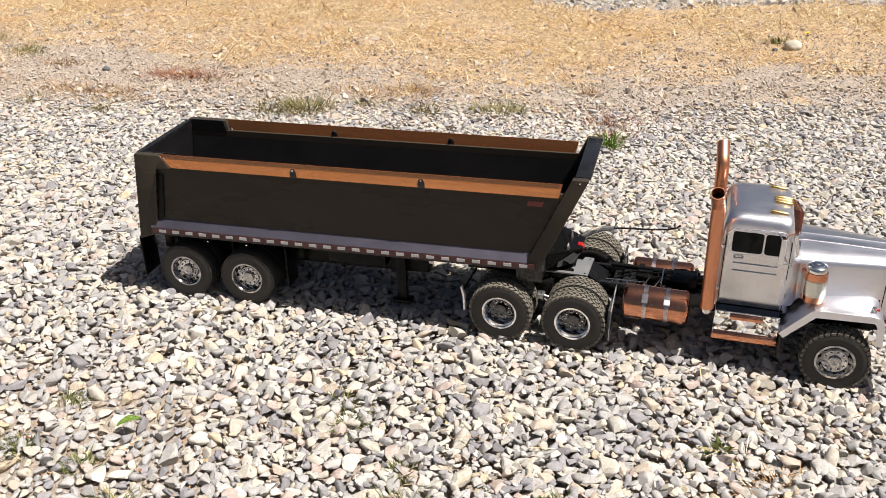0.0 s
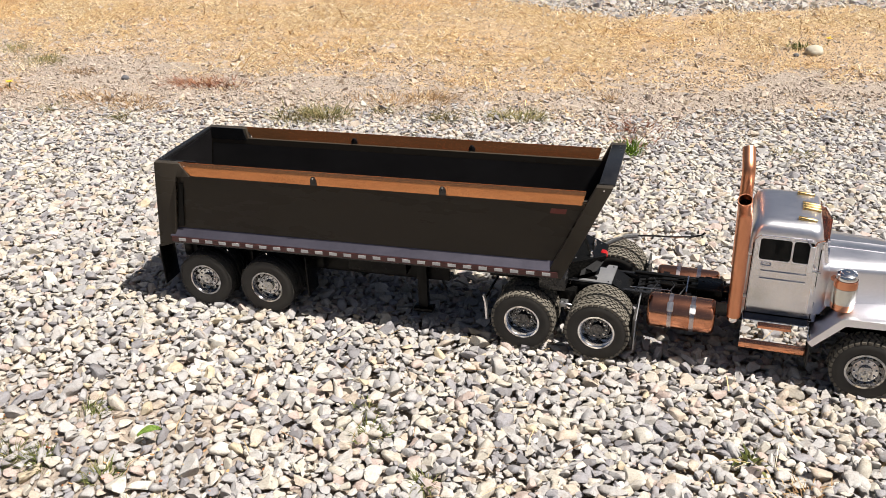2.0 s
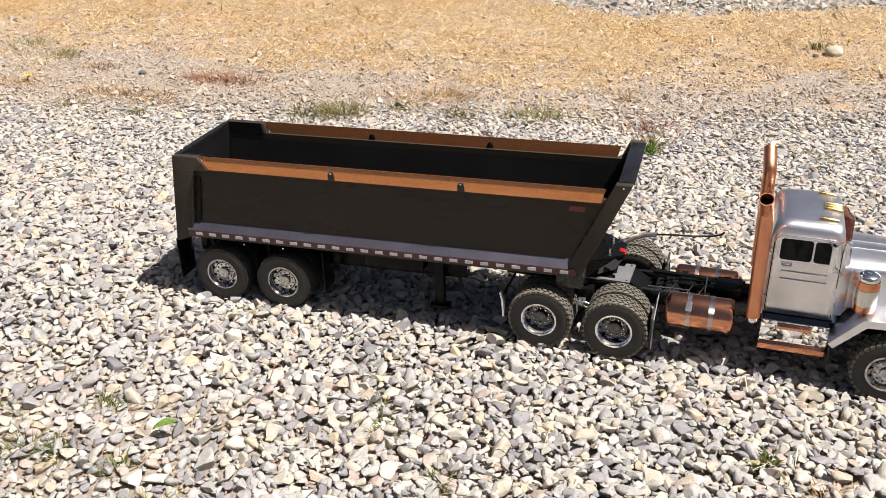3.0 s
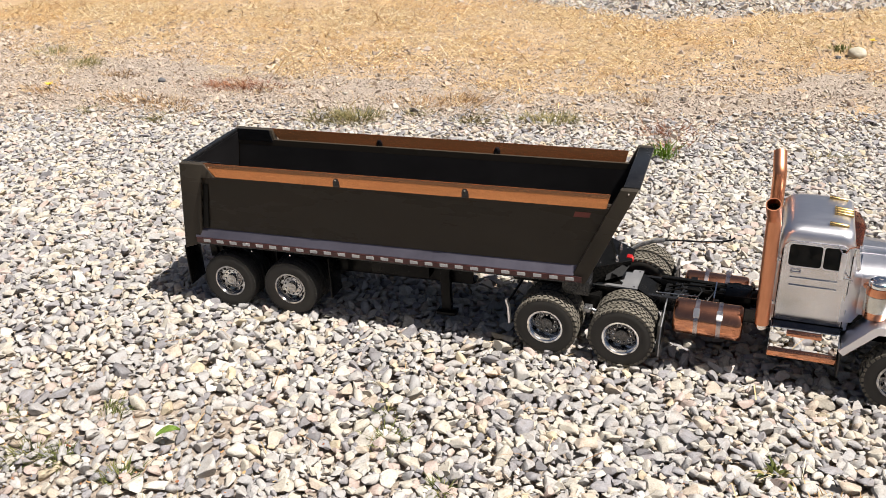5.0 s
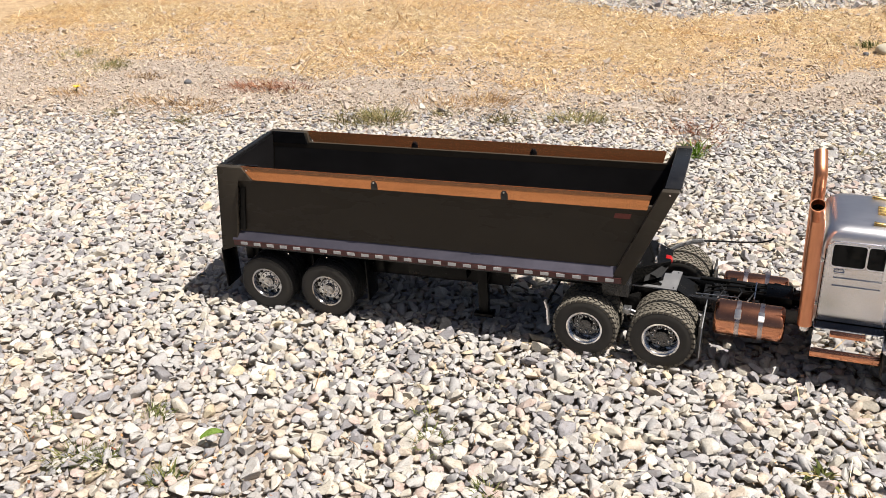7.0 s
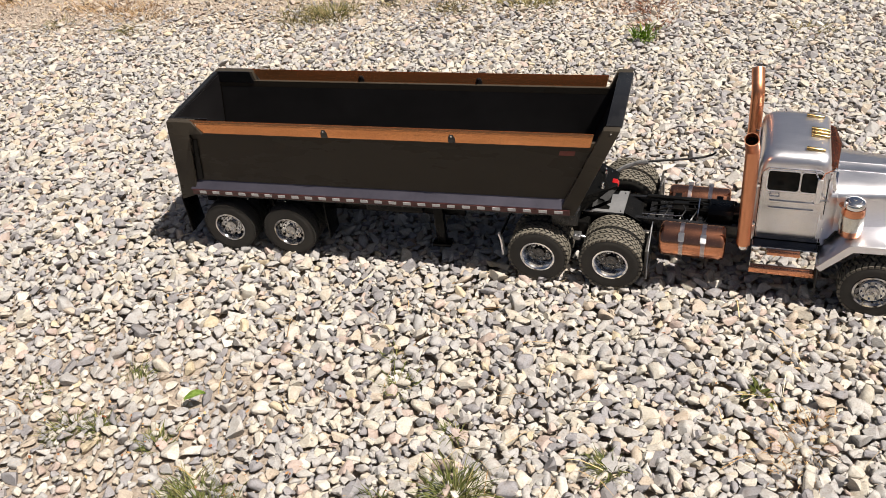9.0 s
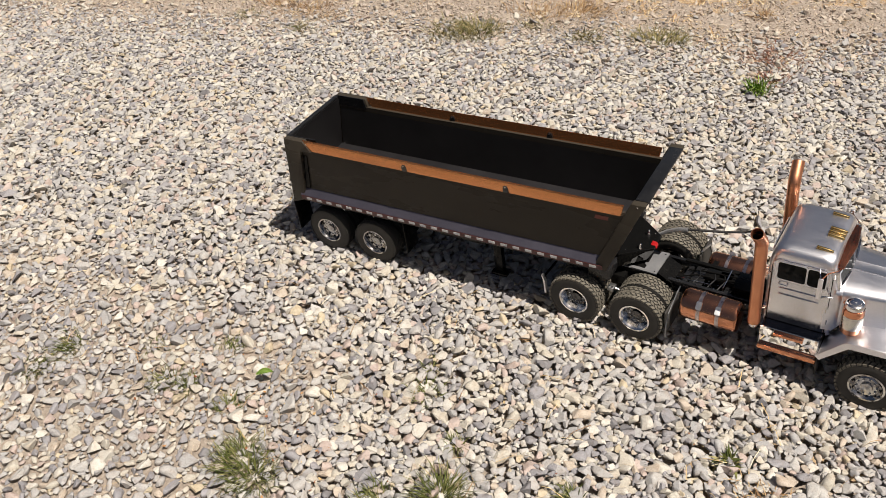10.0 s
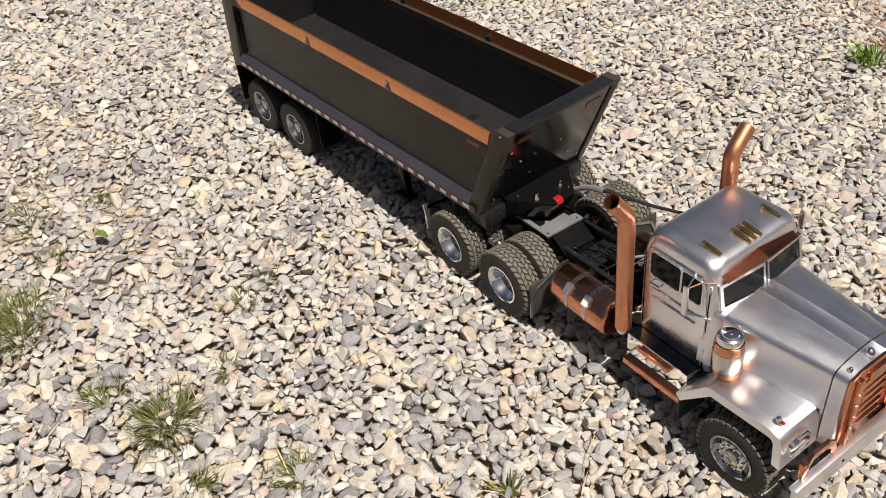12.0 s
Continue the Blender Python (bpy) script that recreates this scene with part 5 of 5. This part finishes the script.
        part("horn_bar", prism([(s * 0.100, 0.1000), (s * 0.092, 0.1080), (s * 0.066, 0.1080), (s * 0.056, 0.0990), (s * 0.050, 0.0802), (s * 0.058, 0.0802), (s * 0.063, 0.0930), (s * 0.070, 0.0990), (s * 0.090, 0.0990), (s * 0.097, 0.0930)], "x", 1.1045, 1.1085), COPPER, bumper, "bent copper guard bar", smooth=False)
        bolt(bumper, (1.1152, s * 0.045, 0.066), "x", 0.0018, 0.001, STEEL_BLACK)
    part("bumper_bracket", box(1.080, 1.1100, -0.033, -0.027, 0.058, 0.074), STEEL_BLACK, bumper)
    part("bumper_bracket", box(1.080, 1.1100, 0.027, 0.033, 0.058, 0.074), STEEL_BLACK, bumper)


def build_fenders():
    line = [(0.9480, 0.0740), (0.9525, 0.0790), (0.9860, 0.1155), (0.9920, 0.1180), (1.0660, 0.1205), (1.0770, 0.1170), (1.0825, 0.1080), (1.0850, 0.0740)]
    for s in (-1, 1):
        # top sheet and outer lip in one bent piece
        bm = bmesh.new()
        rows = []
        for (x, z), (dx, dz) in zip(line, [(0.007, -0.007)] * 2 + [(0.007, -0.0095), (0.004, -0.0115), (-0.004, -0.0115), (-0.008, -0.008), (-0.0095, -0.004), (-0.0095, 0.0)]):
            v_in = s * (0.058 if x < 1.0 else 0.050)
            rows.append([bm.verts.new(p) for p in ((x, v_in, z), (x, s * 0.1065, z), (x, s * 0.1085, z - 0.0010), (x + dx, s * 0.1090, z + dz), (x + dx, s * 0.1075, z + dz), (x + dx * 0.2, s * 0.1065, z - 0.0018), (x + dx * 0.15, v_in, z - 0.0018))])
        for a, b in zip(rows, rows[1:]):
            for k in range(7):
                bm.faces.new((a[k], a[(k + 1) % 7], b[(k + 1) % 7], b[k]))
        bm.faces.new(rows[0]), bm.faces.new(rows[-1][::-1])
        fender = part("fender", bm, ALU, tractor, "bent aluminium front mudguard")
        part("inner_panel", box(0.965, 1.080, *sorted((s * 0.046, s * 0.050)), 0.066, 0.116), STEEL_BLACK, tractor)
        part("headlight", loft([[(x, s * 0.082 + v, z + 0.094) for v, z in rounded(-hw, hw, -hh, hh, 0.006)] for x, hw, hh in ((1.0815, 0.017, 0.0105), (1.0870, 0.016, 0.0095), (1.0885, 0.0135, 0.0075))]), CHROME, fender, "chrome-ringed headlight")
        mk = part("marker_lamp", lathe([(0.0038, 0.0), (0.0038, 0.0050), (0.0030, 0.0075), (0.0010, 0.0085)], "z", 12, None, (1.0665, s * 0.0960, 0.1205)), CHROME, fender, "small chrome marker lamp")
        part("lens", lathe([(0.0019, -0.002), (0.0019, 0.0040), (0.0010, 0.0048)], "x", 10, None, (1.0690, s * 0.0960, 0.1245)), RED_LENS, mk, "red lens")
        if s > 0:
            continue
        # air cleaner standing on the mudguard
        ac = part("air_cleaner", lathe([(0.0140, 0.1185), (0.0158, 0.1215), (0.0158, 0.1600), (0.0148, 0.1640), (0.0150, 0.1652)], "z", 28, None, (0.9865, s * 0.0800, 0)), COPPER, tractor, "copper air cleaner with a chrome cap")
        part("band", lathe([(0.0161, 0.1300), (0.0164, 0.1310), (0.0164, 0.1530), (0.0161, 0.1540)], "z", 28, None, (0.9865, s * 0.0800, 0)), MESHBAND, ac, "bright ribbed band")
        part("cap", lathe([(0.0128, 0.1650), (0.0140, 0.1656), (0.0142, 0.1705), (0.0132, 0.1718), (0.0130, 0.1730), (0.0115, 0.1742), (0.0090, 0.1748), (0.0086, 0.1758), (0.0060, 0.1764), (0.0030, 0.1766), (0.0028, 0.1776), (0.0005, 0.1778)], "z", 28, None, (0.9865, s * 0.0800, 0)), RIM, ac, "chrome domed cap")
        part("intake_pipe", tube([(0.9780, s * 0.0690, 0.1560), (0.9700, s * 0.0600, 0.1560)], 0.0050, 10), COPPER, ac)


def build_sides():
    for s in (-1, 1):
        # step box: mirror-bright sheet between copper treads
        body = part("step_box", prism([(s * 0.060, 0.0870), (s * 0.0925, 0.0885), (s * 0.0925, 0.0470), (s * 0.060, 0.0470)], "x", 0.8580, 0.9490, bevel=0.0008), MIRROR, tractor, "mirror-polished step box with copper treads", smooth=False)
        part("tread", box(0.8575, 0.9495, *sorted((s * 0.0926, s * 0.0985)), 0.0440, 0.0530, 0.0012), COPPER, body, "copper step edge")
        part("tread", box(0.8800, 0.9260, *sorted((s * 0.0926, s * 0.0985)), 0.0790, 0.0840, 0.0010), COPPER, body, "copper step edge")
        part("step_top", box(0.8590, 0.9480, *sorted((s * 0.062, s * 0.0905)), 0.0871, 0.0892), DARK_SHEET, body, "dark polished step top")
        part("bracket", box(0.880, 0.925, *sorted((s * 0.033, s * 0.062)), 0.058, 0.076), STEEL_BLACK, body)
        part("rear_flap", box(0.9505, 0.9530, *sorted((s * 0.062, s * 0.106)), 0.030, 0.078, 0.0006), RUBBER, tractor, "black flap behind the front wheel")
        # tank with straps and square chrome clamps
        dz, vt = (0.0, 0.0715) if s < 0 else (-0.0205, 0.0625)  # the far tank hangs lower and closer in
        c = (0, s * vt, 0.0725 + dz)
        tank = part("fuel_tank", lathe([(0.0005, 0.7238), (0.0210, 0.7243), (0.0240, 0.7255), (0.0256, 0.7280), (0.0262, 0.7315), (0.0262, 0.8140), (0.0256, 0.8175), (0.0240, 0.8200), (0.0210, 0.8212), (0.0005, 0.8217)], "x", 36, None, c, cap=False), COPPER, tractor, "round polished copper fuel tank")
        for x in (0.7570, 0.7890):
            part("strap", lathe([(0.0263, x - 0.0032), (0.0268, x - 0.0030), (0.0268, x + 0.0030), (0.0263, x + 0.0032)], "x", 36, None, c), STRAP, tank, "tarnished metal strap")
            part("clamp", box(x - 0.0044, x + 0.0044, -0.0070, 0.0070, -0.0035, 0.0045, 0.0012), GLARE_METAL, tank, "square chrome clamp", at=pose(0, 0, 0) @ Matrix.Translation((0, s * (vt + 0.0199), 0.0904 + dz)) @ Matrix.Translation((x, 0, 0)) @ Matrix.Rotation(s * -0.83, 4, "X") @ Matrix.Translation((-x, 0, 0)))
        part("bracket", box(0.735, 0.745, *sorted((s * 0.033, s * 0.062)), 0.056, 0.075), STEEL_BLACK, tank)
        part("bracket", box(0.800, 0.810, *sorted((s * 0.033, s * 0.062)), 0.056, 0.075), STEEL_BLACK, tank)
        # exhaust stack with a cut, outward-leaning top
        b0, b1 = (0.0875, 0.1085) if s < 0 else (0.0785, 0.1060)
        bend = (b1 - b0) / 0.0210
        pts = [(0.8460, s * b0, 0.0880), (0.8440, s * (b0 + 0.0003), 0.2420), (0.8438, s * (b0 + 0.0006), 0.2490), (0.8434, s * (b0 + 0.0025 * bend), 0.2530), (0.8428, s * (b0 + 0.0055 * bend), 0.2572), (0.8405, s * b1, 0.2775 if s < 0 else 0.2745)]
        st = part("exhaust_pipe", tube(pts, 0.0098, 24, hollow=0.0010), COPPER_SATIN, tractor, "tall copper exhaust stack with an outward bend")
        part("foot", lathe([(0.0070, 0.0800), (0.0085, 0.0830), (0.0085, 0.0885)], "z", 16, None, (0.8460, s * b0, 0)), CHROME, st, "bright foot")
        for z in (0.105, 0.190):
            part("stay", tube([(0.8480, s * (b0 - 0.0085), z), (0.8560, s * 0.0660, z)], 0.0018, 8), CHROME, st)
        # thin black sleeve just inside the leaning top
        part("inner_sleeve", tube([(0.8420, s * (b0 + 0.0087 * bend), 0.2600), (0.8412, s * (b0 + 0.0145 * bend), 0.2680)], 0.0086, 20, hollow=0.0004), STEEL_BLACK, st)


build_chassis()
build_cab()
build_hood()
build_fenders()
build_sides()


# ---- hose between the two ----
def build_hose():
    root = thing("air_hose", "black coiled air hose reaching from the trailer nose towards the cab", "hose")
    pts = [(0.640, 0.155, 0.120), (0.655, 0.157, 0.131), (0.674, 0.159, 0.139), (0.6907, 0.1615, 0.1411), (0.715, 0.173, 0.1385), (0.745, 0.190, 0.1325), (0.772, 0.207, 0.1285), (0.7862, 0.2159, 0.1290), (0.791, 0.219, 0.1325)]
    part("hose", tube(pts, 0.0016, 8), BLACK, root, "thin black hose")
    bm = bmesh.new()
    n = 34
    spine = [Vector(p) for p in pts[:4]]
    coil = []
    for k in range(n * 8 + 1):
        t = k / (n * 8) * 2.999
        i = int(t)
        p = spine[i].lerp(spine[i + 1], t - i)
        a = 2 * math.pi * k / 8
        coil.append(p + Vector((0, 0.0036 * math.cos(a), 0.0036 * math.sin(a))))
    part("coil", tube(coil, 0.0007, 5, bm), GREY_STEEL, root, "wire coil round the hose")
    part("hose", tube([(p[0], p[1] + 0.007, p[2] - 0.003) for p in pts], 0.0012, 8), BLACK, root, "thin black hose")


build_hose()


# ---- far behind: a low dark object beyond the dry grass ----
def build_far_object():
    bm = prism([(0.245, 0.035), (0.275, 0.004), (0.60, 0.004), (0.64, 0.035), (0.64, 0.13), (0.245, 0.13)], "y", 2.86, 3.05, bevel=0.012)
    ob = link("metal_box", bm, MAROON, None, "", True)
    return tagged(ob, "dark maroon metal box lying beyond the dry grass", "box")


build_far_object()

# ---- single stones at the surface, where the path comes nearest ----
def build_single_stones():
    for q, s, templates, bed in SINGLE:
        rng = np.random.default_rng(77)
        meshes = []
        for tv, tf, flat in templates:
            me = bpy.data.meshes.new("stone")
            me.from_pydata(tv.tolist(), [], tf.tolist())
            me.polygons.foreach_set("use_smooth", ~flat)
            me.materials.append(STONE_ONE)
            meshes.append(me)
        for k, (p, r) in enumerate(zip(q, s)):
            ob = new("stone", meshes[k % len(meshes)])
            ob.parent = bed
            a = rng.normal(0, 14, 2)
            ob.matrix_basis = pose(*[float(c) for c in p], float(a[0]), float(a[1]), float(rng.uniform(0, 360))) @ Matrix.Scale(float(r), 4)


build_single_stones()
